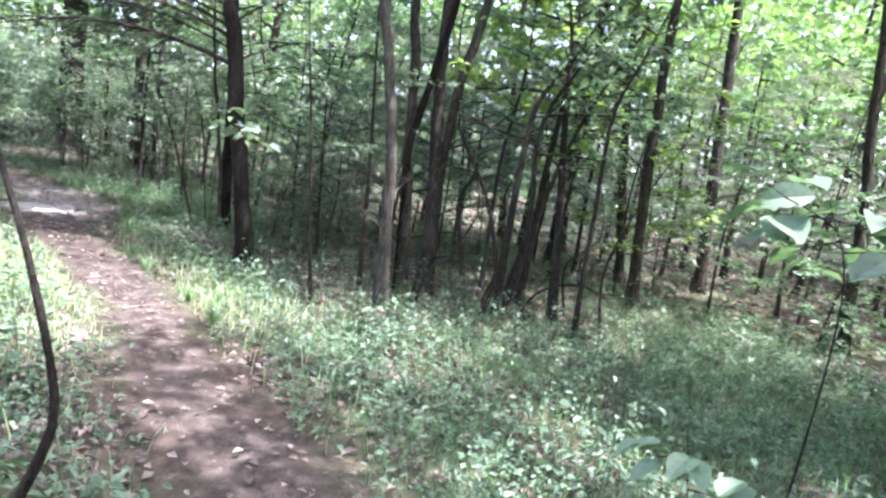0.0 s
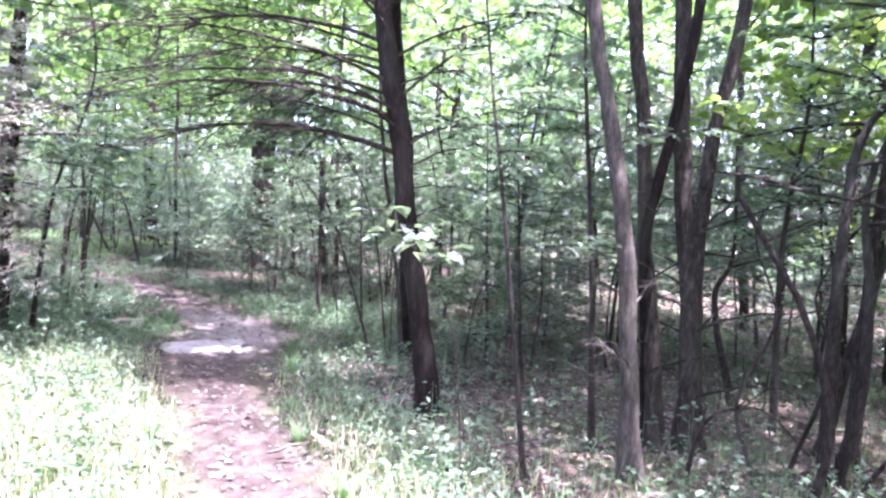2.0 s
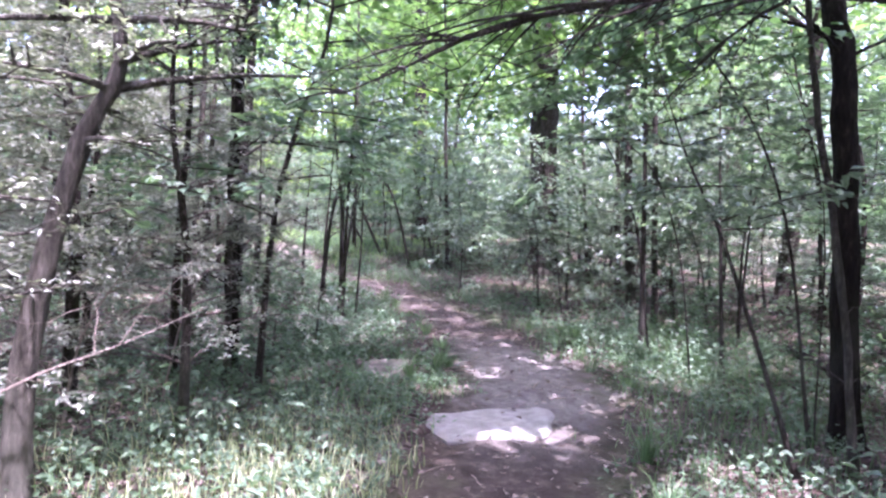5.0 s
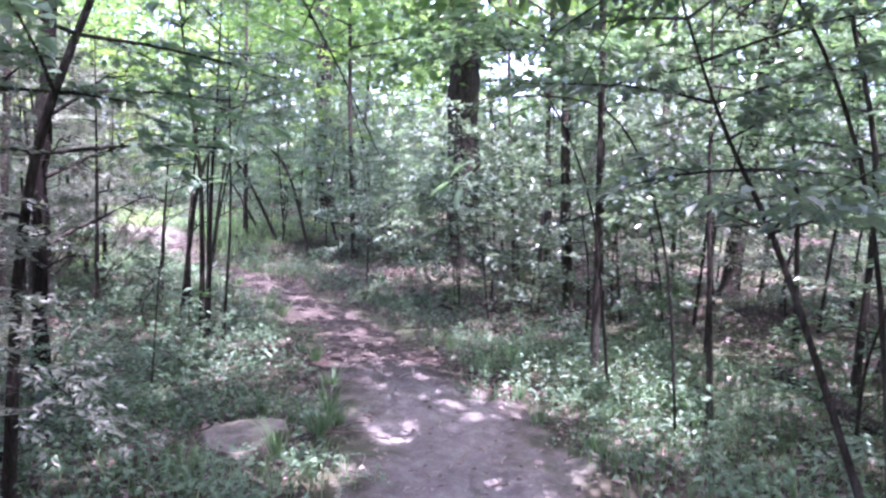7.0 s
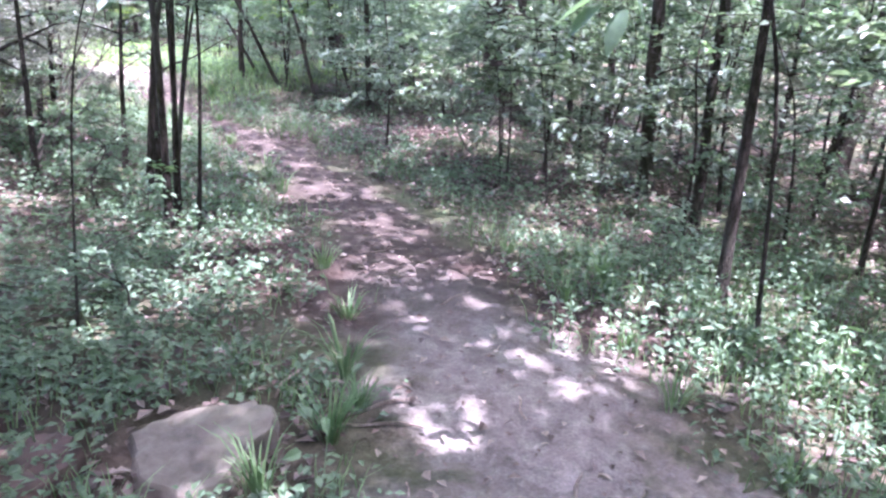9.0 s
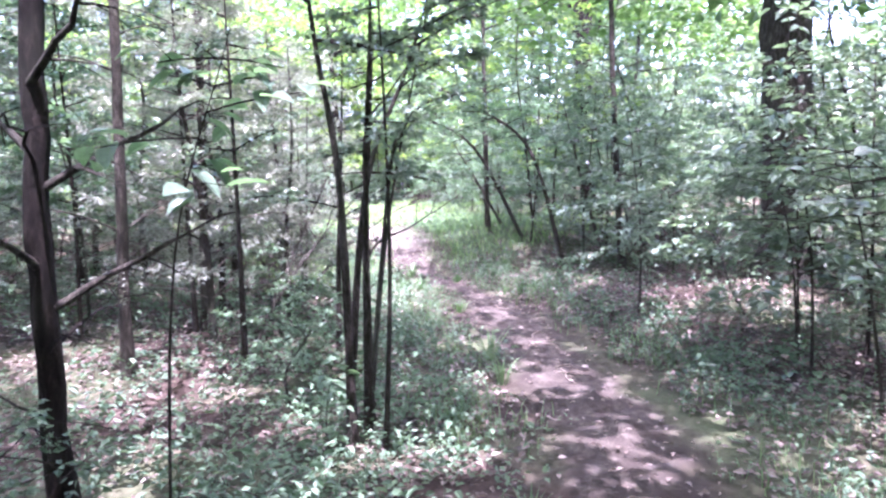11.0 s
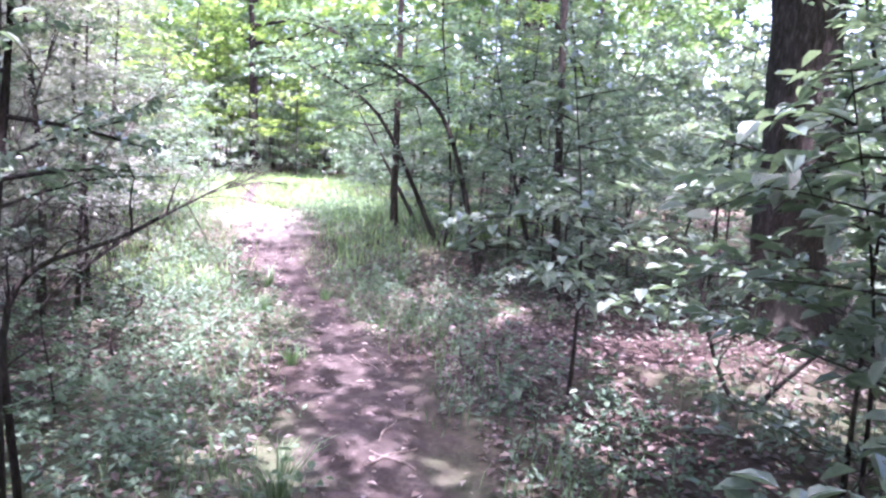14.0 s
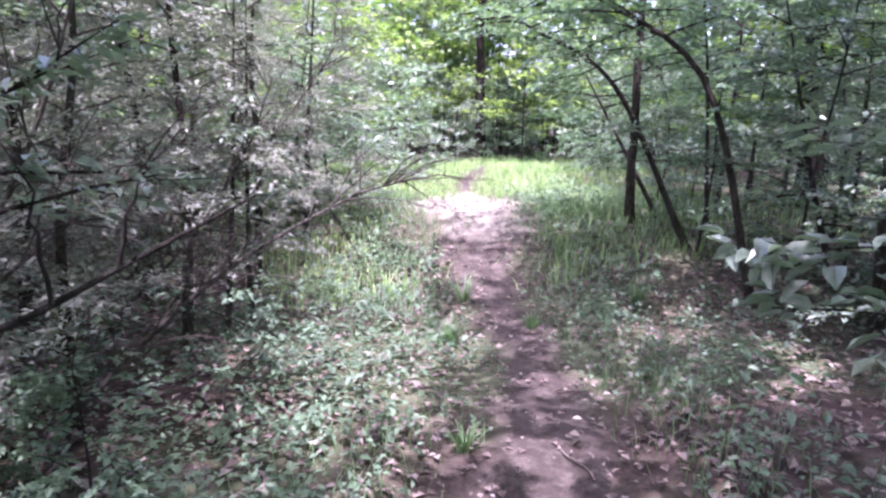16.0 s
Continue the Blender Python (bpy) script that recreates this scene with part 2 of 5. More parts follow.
def leaves(P, D, L, W, up, six=True, fold=0.25):
    """Leaves at P that point along D, L long and W wide, folded along the midrib."""
    n = len(P)
    D = unit(D)
    side = unit(np.cross(D, up))
    nr = np.cross(side, D)
    L, W = np.broadcast_to(L, n)[:, None], np.broadcast_to(W, n)[:, None]
    if six:
        s1, s2 = side * W * 0.46, side * W * 0.4
        h = nr * W * fold
        v = np.stack([P, P + D * L * 0.28 + s1 + h, P + D * L * 0.66 + s2 + h * 0.7, P + D * L - nr * L * 0.12,
                      P + D * L * 0.66 - s2 + h * 0.7, P + D * L * 0.28 - s1 + h], 1)
        base = np.arange(n)[:, None] * 6
        f = np.concatenate([base + np.array([[0, 5, 4, 3]]), base + np.array([[0, 3, 2, 1]])])
    else:
        h = nr * W * fold
        v = np.stack([P, P + D * L * 0.45 + side * W * 0.5 + h, P + D * L, P + D * L * 0.45 - side * W * 0.5 + h], 1)
        f = np.arange(n)[:, None] * 4 + np.array([[0, 3, 2, 1]])
    return v.reshape(-1, 3), f


def broad_leaves(P, D, L, W, up):
    """Large leaves seen close by: a rounded outline with a point, a folded midrib and a drooping tip."""
    n = len(P)
    D = unit(D)
    side = unit(np.cross(D, up))
    nr = np.cross(side, D)
    L, W = L[:, None], W[:, None]
    us = np.array([0.0, 0.1, 0.28, 0.5, 0.72, 0.9, 1.0])
    ws = np.array([0.02, 0.26, 0.47, 0.5, 0.36, 0.14, 0.0])
    v = []
    for u, w in zip(us, ws):
        mid = P + D * L * u - nr * L * 0.22 * u * u
        v += [mid + side * W * w + nr * W * w * 0.35, mid, mid - side * W * w + nr * W * w * 0.35]
    v = np.stack(v, 1)
    q = np.arange(n)[:, None] * 21
    f = []
    for k in range(6):
        f += [q + np.array([[3 * k + 1, 3 * k + 4, 3 * k + 3, 3 * k]]), q + np.array([[3 * k + 2, 3 * k + 5, 3 * k + 4, 3 * k + 1]])]
    return v.reshape(-1, 3), np.concatenate(f)


def ups(n, spread):
    u = rng.normal(size=(n, 3)) * spread
    u[:, 2] += 1
    return unit(u)


# ---- lie of the land ----
LINE = np.array([(0.3, -9, .4), (0.2, -3, .4), (0.05, 0, .4), (-0.35, 2, .4), (-0.75, 3.05, .42), (-1.4, 3.8, .38), (-2.0, 4.8, .4),
                 (-2.8, 5.9, .44), (-3.7, 6.9, .46), (-4.5, 7.8, .5), (-5.2, 9.0, .74), (-5.7, 9.9, .84), (-6.4, 10.65, .74), (-7.4, 11.4, .6),
                 (-8.5, 12.4, .54), (-9.6, 13.05, .52), (-11.2, 13.85, .52), (-12.8, 14.62, .38), (-14.4, 15.05, .38), (-16.6, 15.8, .7),
                 (-18.3, 16.35, 1.0), (-20.5, 17.2, .35), (-26, 20, .2)])
FINE = flow(LINE, 240)


def to_path(x, y):
    """Distance from the middle of the path, its half width there, and the side (+1: right of the walk)."""
    x, y = np.atleast_1d(np.asarray(x, float)), np.atleast_1d(np.asarray(y, float))
    best, hw, sd = np.full(x.shape, 1e9), np.zeros(x.shape), np.ones(x.shape)
    for a, b in zip(LINE[:-1], LINE[1:]):
        d = b[:2] - a[:2]
        u = np.clip(((x - a[0]) * d[0] + (y - a[1]) * d[1]) / (d @ d), 0, 1)
        q = np.hypot(x - a[0] - u * d[0], y - a[1] - u * d[1])
        m = q < best
        best[m] = q[m]
        hw[m] = (a[2] + u * (b[2] - a[2]))[m]
        sd[m] = np.sign((x - a[0]) * d[1] - (y - a[1]) * d[0])[m]
    return best, hw, sd


def wave(x, y, k, seed):
    """Smooth noise of about -1 to 1 with waves of 1/k metres."""
    g = np.random.default_rng(seed)
    s = 0
    for _ in range(7):
        a, ph, f = g.uniform(0, 6.3), g.uniform(0, 6.3), k * g.uniform(0.6, 1.6) * 6.28
        s = s + np.sin((x * np.cos(a) + y * np.sin(a)) * f + ph)
    return s / 3.2


def height(x, y, dip=True):
    x, y = np.asarray(x, float), np.asarray(y, float)
    z = 0.05 * wave(x, y, 0.12, 3) + 0.015 * wave(x, y, 0.9, 4)
    d, hw, _ = to_path(x.ravel(), y.ravel())
    d, hw = d.reshape(x.shape), hw.reshape(x.shape)
    near = np.clip(1.6 - d / np.maximum(hw, .3) * 0.8, 0, 1)
    z = z * (1 - 0.7 * near) - (0.05 * near if dip else 0)
    far = np.maximum(0, np.hypot(x + 7, y - 9) - 30)
    u = np.clip((-0.75 * x + 0.66 * y - 20.3) / 3.4, 0, 1)
    return z + np.minimum(far * 0.02, 2.0) + 0.36 * u * u * (3 - 2 * u)


# sunlit openings: places on the ground that the sun reaches (x, y, radius)
GAPS = np.array([(-4.3, 5.1, 1.75), (-5.5, 6.6, .9), (-3.1, 4.0, .8), (-4.1, 7.3, .5), (-5.2, 8.6, .2), (-10.1, 16.5, 1.1), (-17.5, 16.3, 1.8), (-19.5, 17.2, 1.8),
                 (-21.5, 18.0, 1.6), (-13.4, 13.4, .8), (-6.2, 11.9, .4), (-8.2, 10.5, .35), (-12.9, 13.2, .7), (-14.4, 13.9, .6), (-15.5, 15.3, .6), 
                 (0.5, 3.0, .35), (1.2, 3.6, .6), (-2.0, 5.7, .75), (-3.7, 6.7, .6), (-3.1, 6.1, .55), (-2.5, 6.7, .4), (-3.6, 9.0, .6), (-2.6, 5.0, .6), (-24, 19.3, 1.5), (-5.7, 12.2, .6), (-5.0, 9.95, .5), (-4.9, 10.9, .4), (-1.3, 15.5, .7), (5.5, 11.5, 1.5), (-15.2, 14.0, .8)])
FLECKS = np.array([(-10.36, 13.47, 0.13), (-11.18, 13.79, 0.16), (-11.08, 13.55, 0.16), (-11.01, 14.08, 0.12), (-11.04, 13.14, 0.1), (-11.6, 13.22, 0.12), (-12.45, 14.58, 0.2), (-14.53, 14.95, 0.22), (-11.64, 14.1, 0.22), (-10.19, 13.25, 0.12), (-7.37, 11.19, 0.13), (-7.83, 10.95, 0.15), (-8.77, 13.02, 0.15), (-7.96, 11.99, 0.1), (-7.4, 13.14, 0.3), (-8.03, 10.57, 0.12), (-6.93, 11.77, 0.15), (-9.14, 10.95, 0.3), (-8.21, 10.52, 0.22), (-3.48, 6.75, 0.36), (-4.3, 7.69, 0.2), (-2.54, 5.28, 0.22), (-3.93, 7.12, 0.25), (-6.12, 10.41, 0.15), (-6.62, 10.11, 0.13), (-5.81, 12.43, 0.15), (-12.77, 14.81, 0.15), (-12.1, 14.85, 0.15), (-11.72, 14.08, 0.15), (-14.54, 14.97, 0.2)])  # small flecks of sun on the path and its verges
HIGH = np.array([(-7.8, 5.9, 1.3), (-7.1, 4.6, 1.1), (-8.6, 7.2, .9), (-11.2, 10.3, .8), (-10.0, 9.9, .4), (-12.7, 10.4, 1.0), (-10.9, 11.8, .4), (-14.4, 13.2, .5), (-12.0, 11.6, .5), (-9.3, 14.9, .8), (-9.0, 11.2, .4), (-6.25, 10.1, .24), (-4.5, 13.0, .6), (-6.8, 14.2, 1.0), (-8.6, 15.6, 1.0), (-3.2, 11.5, .4), (-5.7, 11.6, .7), (-7.2, 12.9, .5), (0.8, 2.45, .45), (-14.5, 17.2, .4), (-12.3, 16.4, .4)])  # and those where it reaches only the boughs


def shade_spot(P):
    """Where on the ground the shadow of each point falls."""
    k = P[:, 2] / SUN.z
    return P[:, 0] - SUN.x * k, P[:, 1] - SUN.y * k


def kept(P, hole=0.42):
    """Canopy leaves that stay: none over the openings, few over the small flecks of light."""
    x, y = shade_spot(P)
    keep = np.ones(len(P), bool)
    for gx, gy, r in np.vstack([GAPS, HIGH, FLECKS]):
        keep &= np.hypot(x - gx, y - gy) > r * (1 + 0.25 * wave(x, y, 0.7, 8))
    return keep & (wave(x, y, 0.55, 21) + 0.7 * wave(x, y, 1.3, 22) + 0.6 * wave(x, y, 2.4, 23) < hole * 1.7)


# ---- ground and path ----
def axis(lo, hi, step):
    outer = np.array([3, 7, 14, 30, 70, 200, 700, 3000.0])
    return np.concatenate([lo - outer[::-1], np.arange(lo, hi, step), hi + outer])


gx, gy = np.meshgrid(axis(-32, 14, 0.27), axis(-9, 32, 0.27), indexing="ij")
nx, ny = gx.shape
i, j = np.meshgrid(np.arange(nx - 1), np.arange(ny - 1), indexing="ij")
gf = np.stack([i * ny + j, (i + 1) * ny + j, (i + 1) * ny + j + 1, i * ny + j + 1], -1).reshape(-1, 4)
ground = part("ground", mesh_of("ground", [(np.stack([gx, gy, height(gx, gy)], -1).reshape(-1, 3), gf)], True), MAT_SOIL)
tagged(ground, "brown forest floor of bare soil and litter", "ground", kind="structure")


def build_path():
    n, m = 520, 15
    c = flow(LINE, n)
    d = unit(np.gradient(c[:, :2], axis=0))
    nrm = np.stack([d[:, 1], -d[:, 0]], 1)
    u = np.linspace(-1, 1, m)
    s = np.cumsum(np.r_[0, np.linalg.norm(np.diff(c[:, :2], axis=0), axis=1)])
    wl = c[:, 2] * (1.2 + 0.16 * wave(s, s * 0, 0.5, 5) + 0.08 * wave(s, s * 0, 1.7, 6))
    wr = c[:, 2] * (1.2 + 0.16 * wave(s, s * 0, 0.5, 15) + 0.08 * wave(s, s * 0, 1.7, 16))
    w = np.where(u[None] < 0, wl[:, None], wr[:, None]) * u[None]
    x, y = c[:, None, 0] + nrm[:, None, 0] * w, c[:, None, 1] + nrm[:, None, 1] * w
    z = height(x, y) + 0.028 - 0.05 * np.abs(u[None]) ** 4 + 0.013 * wave(x, y, 1.4, 31) + 0.008 * wave(x, y, 3.6, 32)
    i, j = np.meshgrid(np.arange(n - 1), np.arange(m - 1), indexing="ij")
    f = np.stack([i * m + j, i * m + j + 1, (i + 1) * m + j + 1, (i + 1) * m + j], -1).reshape(-1, 4)
    me = mesh_of("footpath", [(np.stack([x, y, z], -1).reshape(-1, 3), f)], True)
    me.attributes.new("verge", "FLOAT", "POINT").data.foreach_set("value", np.broadcast_to(np.abs(u), x.shape).astype(np.float32).ravel())
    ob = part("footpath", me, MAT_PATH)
    tagged(ob, "trodden reddish-brown earth footpath through the wood", "path", kind="structure")


build_path()


# ---- trees ----
def crown_leaves(centres, spread, count, size, flat=0.6):
    """Leaves in loose clumps round the ends of the limbs, with gaps over the sunlit openings."""
    k = rng.integers(0, len(centres), count)
    P = centres[k] + rng.normal(size=(count, 3)) * np.array([spread, spread, spread * flat])
    P = P[P[:, 2] > 3.4]
    P = P[kept(P)]
    n = len(P)
    D = rng.normal(size=(n, 3))
    D[:, 2] *= 0.4
    L = size * rng.uniform(0.7, 1.35, n)
    return leaves(P, D, L, L * rng.uniform(0.5, 0.75, n), ups(n, 0.6), six=False)


def canopy_tree(trunk, diam, top, crown_r=3.0, crown_low=4.5, count=5200, size=0.2, bark=None, label="", limbs=7, name="tree", leaf=None, stubs=0):
    """A tall tree: tapered trunk through the given points, limbs, and a crown of clumps of leaves."""
    trunk = [np.array(p, float) for p in trunk]
    x0, y0 = trunk[0][:2]
    z0 = float(height(x0, y0))
    trunk[0][2] = z0 - 0.08
    base = new(name)
    base.matrix_world = Matrix.Translation((x0, y0, z0))
    org = np.array([x0, y0, z0])
    lean = (trunk[-1] - trunk[-2])[:2] / (trunk[-1] - trunk[-2])[2]
    rise = (top - trunk[-1][2]) / 3
    mid = trunk[-1] + np.array([*lean * rise * 0.6, rise])
    tip = mid + np.array([*lean * rise * 0.5 + rng.uniform(-.25, .25, 2), 2 * rise])
    line = flow(trunk + [mid, tip], 32)
    line[:, :2] += 0.005 * rng.normal(size=(32, 2)) * (np.arange(32) > 1)[:, None]
    h = np.maximum(line[:, 2] - z0, 0) / (top - z0)
    r = diam / 2 * (1 - 0.8 * h ** 1.2) * (1 + 0.55 * np.exp(-np.maximum(line[:, 2] - z0, 0) / 0.14))
    bark = bark or MAT_BARK
    part("trunk", mesh_of("trunk", [tube(line - org, r, 12, 0.075)], True), bark, base)
    for q in range(stubs):
        o = line[int(rng.integers(3, 11))]
        a = rng.uniform(0, 6.28)
        limb_with_twigs("dead_limb", bare_limb(o, (math.cos(a), math.sin(a), 0.2), rng.uniform(.5, 1.3), min(.016, diam * .09), 0.3, 5, org, .35, 2), bark, base)
    ends = []
    for q in range(limbs):
        zz = rng.uniform(crown_low, top * 0.95)
        o = line[np.argmin(np.abs(line[:, 2] - zz))]
        a = rng.uniform(0, 6.28)
        ln = crown_r * rng.uniform(0.6, 1.05)
        e = o + np.array([math.cos(a) * ln, math.sin(a) * ln, rng.uniform(0.2, 1.4)])
        m = (o + e) / 2 + rng.normal(size=3) * 0.15
        lp = flow([o, m, e], 8)
        part("limb", mesh_of("limb", [tube(lp - org, np.linspace(diam * 0.2, 0.012, 8), 6)], True), bark, base)
        ends += [lp[4], lp[6], e]
    ends = np.array(ends)
    v, f = crown_leaves(ends, crown_r * 0.33, count, size)
    part("crown", mesh_of("crown", [(v - org, f)]), leaf or MAT_CANOPY, base, "green broad leaves in loose clumps")
    return tagged(base, label or "tall forest tree with a slender grey-brown trunk", "tree", "woodland trees"), line, org


def limb_with_twigs(name, pieces, mat, parent, label=""):
    ob = part(name, mesh_of(name, pieces[:1], True), mat, parent, label)
    part("twig_growth", mesh_of("twig_growth", pieces[1:], True), mat, ob)["kind"] = "stuff"
    return ob


def bare_limb(o, d, ln, r, droop, twigs, org, up=0.25, fine=3):
    """A dead limb with side twigs, as pieces of one mesh."""
    s = np.linspace(0, 1, 9)[:, None]
    d = unit(d)
    line = o + d * ln * s + np.array([0, 0, 1.0]) * (up * ln * s - droop * ln * s ** 2) + 0.02 * rng.normal(size=(9, 3)) * s
    out = [tube(line - org, r * (1 - 0.85 * s[:, 0]), 6)]
    for _ in range(twigs):
        k = rng.integers(2, 9)
        a = rng.choice([-1, 1]) * rng.uniform(0.4, 1.0)
        td = np.array([d[0] * math.cos(a) - d[1] * math.sin(a), d[0] * math.sin(a) + d[1] * math.cos(a), rng.uniform(-0.35, 0.3)])
        tl = ln * rng.uniform(0.2, 0.5) * (1.15 - k / 10)
        tp = line[k] + td * tl * s[::2] - np.array([0, 0, 0.25]) * tl * s[::2] ** 2
        out.append(tube(tp - org, r * 0.32 * (1 - 0.8 * s[::2, 0]), 4))
        for _ in range(fine):
            kk = rng.integers(1, 5)
            e = unit(td + rng.normal(size=3) * 0.6) * tl * rng.uniform(0.25, 0.5)
            out.append(tube(np.array([tp[kk], tp[kk] + e * 0.5, tp[kk] + e - [0, 0, 0.02]]) - org, [r * 0.14, r * 0.1, r * 0.05], 3))
    return out


# the dark cedar beside the path, with its dead limbs
pine, pl, po = canopy_tree([(-2.19, 7.6, 0), (-2.31, 7.6, 0.55), (-2.515, 7.6, 1.6), (-2.65, 7.6, 2.4), (-2.84, 7.6, 3.25)], 0.19, 11.0, 2.6, 5.0, 5200, 0.17,
                           MAT_PINE, "dark-barked cedar with many dead bare limbs beside the path", name="cedar_tree")
for zz, az, ln, r, tw, upw in [(2.15, 188, 2.1, .034, 16, .3), (2.45, 200, 2.2, .028, 14, .3), (2.55, 170, 2.0, .026, 14, .35), (2.2, 20, 1.1, .018, 8, .7),
                               (2.0, 340, 1.0, .014, 7, .5), (1.85, 40, 0.9, .012, 6, .3), (2.6, 350, 1.4, .02, 10, .8), (2.75, 215, 2.0, .024, 14, .35),
                               (2.9, 150, 1.7, .022, 12, .4), (2.95, 30, 1.5, .02, 10, .7), (3.1, 185, 2.3, .026, 14, .3), (3.2, 260, 1.5, .02, 10, .4),
                               (3.3, 320, 1.6, .02, 10, .6), (3.5, 200, 2.2, .024, 14, .3), (3.6, 100, 1.5, .02, 10, .5), (2.35, 255, 1.1, .015, 8, .4),
                               (3.4, 225, 2.0, .022, 14, .25), (1.6, 10, .7, .01, 5, .5), (1.4, 350, .5, .008, 4, .3), (2.7, 60, 1.2, .016, 8, .6), (3.8, 175, 2.2, .022, 14, .2), (2.3, 178, 1.9, .018, 14, .4), (2.65, 195, 2.3, .02, 14, .25), (2.85, 182, 2.2, .02, 14, .3), (3.0, 205, 2.0, .018, 14, .3), (2.5, 235, 1.6, .015, 10, .35)]:
    o = pl[np.argmin(np.abs(pl[:, 2] - zz))]
    o = o * 1.0
    o[2] = zz
    a = radians(az)
    limb_with_twigs("dead_limb", bare_limb(o, (math.cos(a), math.sin(a), 0.05), ln * (1.25 if 160 < az < 240 else 1), r * .8, 0.38, int(tw * 1.5), po, upw), MAT_STEM, pine, "bare dead limb with fine twigs")

# the trees that stand along the walk: points up the trunk, thickness, height, crown
STAND = [
    ([(-0.54, 6.9, 0), (-0.62, 6.92, 0.9), (-0.73, 6.92, 1.75), (-0.87, 6.92, 2.45), (-1.04, 6.92, 3.3)], .13, 9.5, 2.4, "pale grey slender trunk in a clump of trees"),
    ([(-0.38, 7.55, 0), (-0.46, 7.55, 0.77), (-0.57, 7.55, 1.55), (-0.64, 7.55, 2.45), (-0.78, 7.55, 3.4)], .13, 11, 2.6, "grey-brown trunk in a clump of trees"),
    ([(-0.45, 7.6, 0), (-0.5, 7.56, 0.8), (-0.57, 7.5, 1.5), (-0.49, 7.5, 2.07), (-0.39, 7.5, 2.66), (-0.3, 7.5, 3.4)], .095, 10, 2.4, "dark crooked trunk in a clump of trees"),
    ([(-0.16, 7.66, 0), (-0.19, 7.7, 0.9), (-0.32, 7.72, 2.04), (-0.41, 7.72, 3.27)], .15, 12, 2.8, "thick grey-brown trunk in a clump of trees"),
    ([(-0.07, 7.75, 0), (-0.15, 7.75, 0.85), (-0.17, 7.72, 1.7), (-0.12, 7.7, 2.46), (0.02, 7.7, 3.35)], .12, 10.5, 2.4, "grey-brown trunk leaning out of a clump"),
    ([(2.75, 9.4, 0), (2.58, 9.4, 2.0), (2.5, 9.45, 4.3)], .16, 11, 2.6, ""),
    ([(4.77, 12.36, 0), (4.53, 12.45, 3.2), (4.4, 12.5, 5.2)], .22, 13, 3, ""),
    ([(5.4, 8.75, 0), (5.3, 8.86, 1.6), (5.1, 9.0, 3.8)], .15, 12, 3, ""),
    ([(3.19, 11.9, 0), (2.75, 12.05, 2.9)], .16, 11, 2.6, ""),
    ([(-3.25, 9.73, 0), (-3.4, 9.68, 1.2), (-3.6, 9.6, 2.4), (-3.75, 9.55, 4.0)], .05, 7.5, 1.8, ""),
    ([(-3.38, 10.26, 0), (-3.53, 10.23, 2.4), (-3.68, 10.19, 3.3)], .18, 11.5, 2.8, "dark straight trunk beside the path"),
    ([(-9.45, 9.5, 0), (-9.43, 9.5, 1.3), (-9.38, 9.58, 2.6)], .115, 9.5, 3.4, "dark trunk with crooked side branches"),
    ([(-7.01, 15.08, 0), (-7.12, 15.02, 1.44)], .14, 10, 3.2, ""),
    ([(-8.28, 17.36, 0), (-8.35, 17.33, 1.43)], .11, 9, 2.2, ""),
    ([(-10.3, 17.9, 0), (-10.4, 17.85, 3.5), (-10.45, 17.8, 6)], .66, 16, 5.4, "massive old trunk rising out of leafy shrubs"),
    ([(-17.35, 22.0, 0), (-17.5, 21.9, 3.5)], .45, 14, 3.6, "thick dark trunk deep in the wood"),
    ([(-29.1, 21.2, 0), (-29.15, 21.1, 3.5)], .36, 7.5, 3.4, "dark trunk at the edge of the sunlit clearing"),
    ([(-19.2, 24.1, 0), (-19.25, 24.1, 2.9)], .31, 13, 3.2, ""),
    ([(-7.84, 8.35, 0), (-7.82, 8.35, 1.6), (-7.78, 8.38, 3.2)], .11, 9.5, 3.4, "dark slender trunk at the edge of the cedars"),
    # the next ones, with thin trunks, are added so their crowns shade the path
    ([(-6.3, 14.2, 0), (-6.4, 14.1, 3)], .09, 9.5, 3.7, ""),
    ([(-12.9, 11.2, 0), (-12.8, 11.3, 3)], .09, 9.0, 3.6, ""),
    ([(-12.6, 17.4, 0), (-12.7, 17.3, 3)], .1, 9.5, 3.4, ""),
    ([(-11.6, 10.2, 0), (-11.5, 10.3, 3)], .09, 8.5, 3.2, ""),
    ([(-15.8, 17.4, 0), (-15.7, 17.3, 3)], .1, 9.5, 3.2, ""),
    ([(-8.4, 16.3, 0), (-8.6, 16.2, 3)], .07, 7.6, 2.0, ""),
    ([(1.31, 16.1, 0), (1.0, 16.1, 3.2)], .17, 12, 2.8, ""),
    ([(2.0, 12.5, 0), (2.0, 12.5, 2.3), (2.1, 12.5, 4.7)], .2, 12, 2.8, ""),
]
for pts, dm, top, cr, lab in STAND:
    canopy_tree(pts, dm, top, cr, top * 0.5 if top < 8 else top * 0.42, int((1900 if pts[0][:2] == (-7.84, 8.35) else 900 if -13.5 < pts[0][0] < -8.6 and pts[0][1] < 11.5 else 850 if pts[0][0] < -5 else 800 if pts[0][1] > 9.0 else 650) * cr), 0.22, MAT_PALE if "pale" in lab else MAT_PINE if "dark" in lab else MAT_BARK, lab, stubs=0 if dm > .4 else 5)

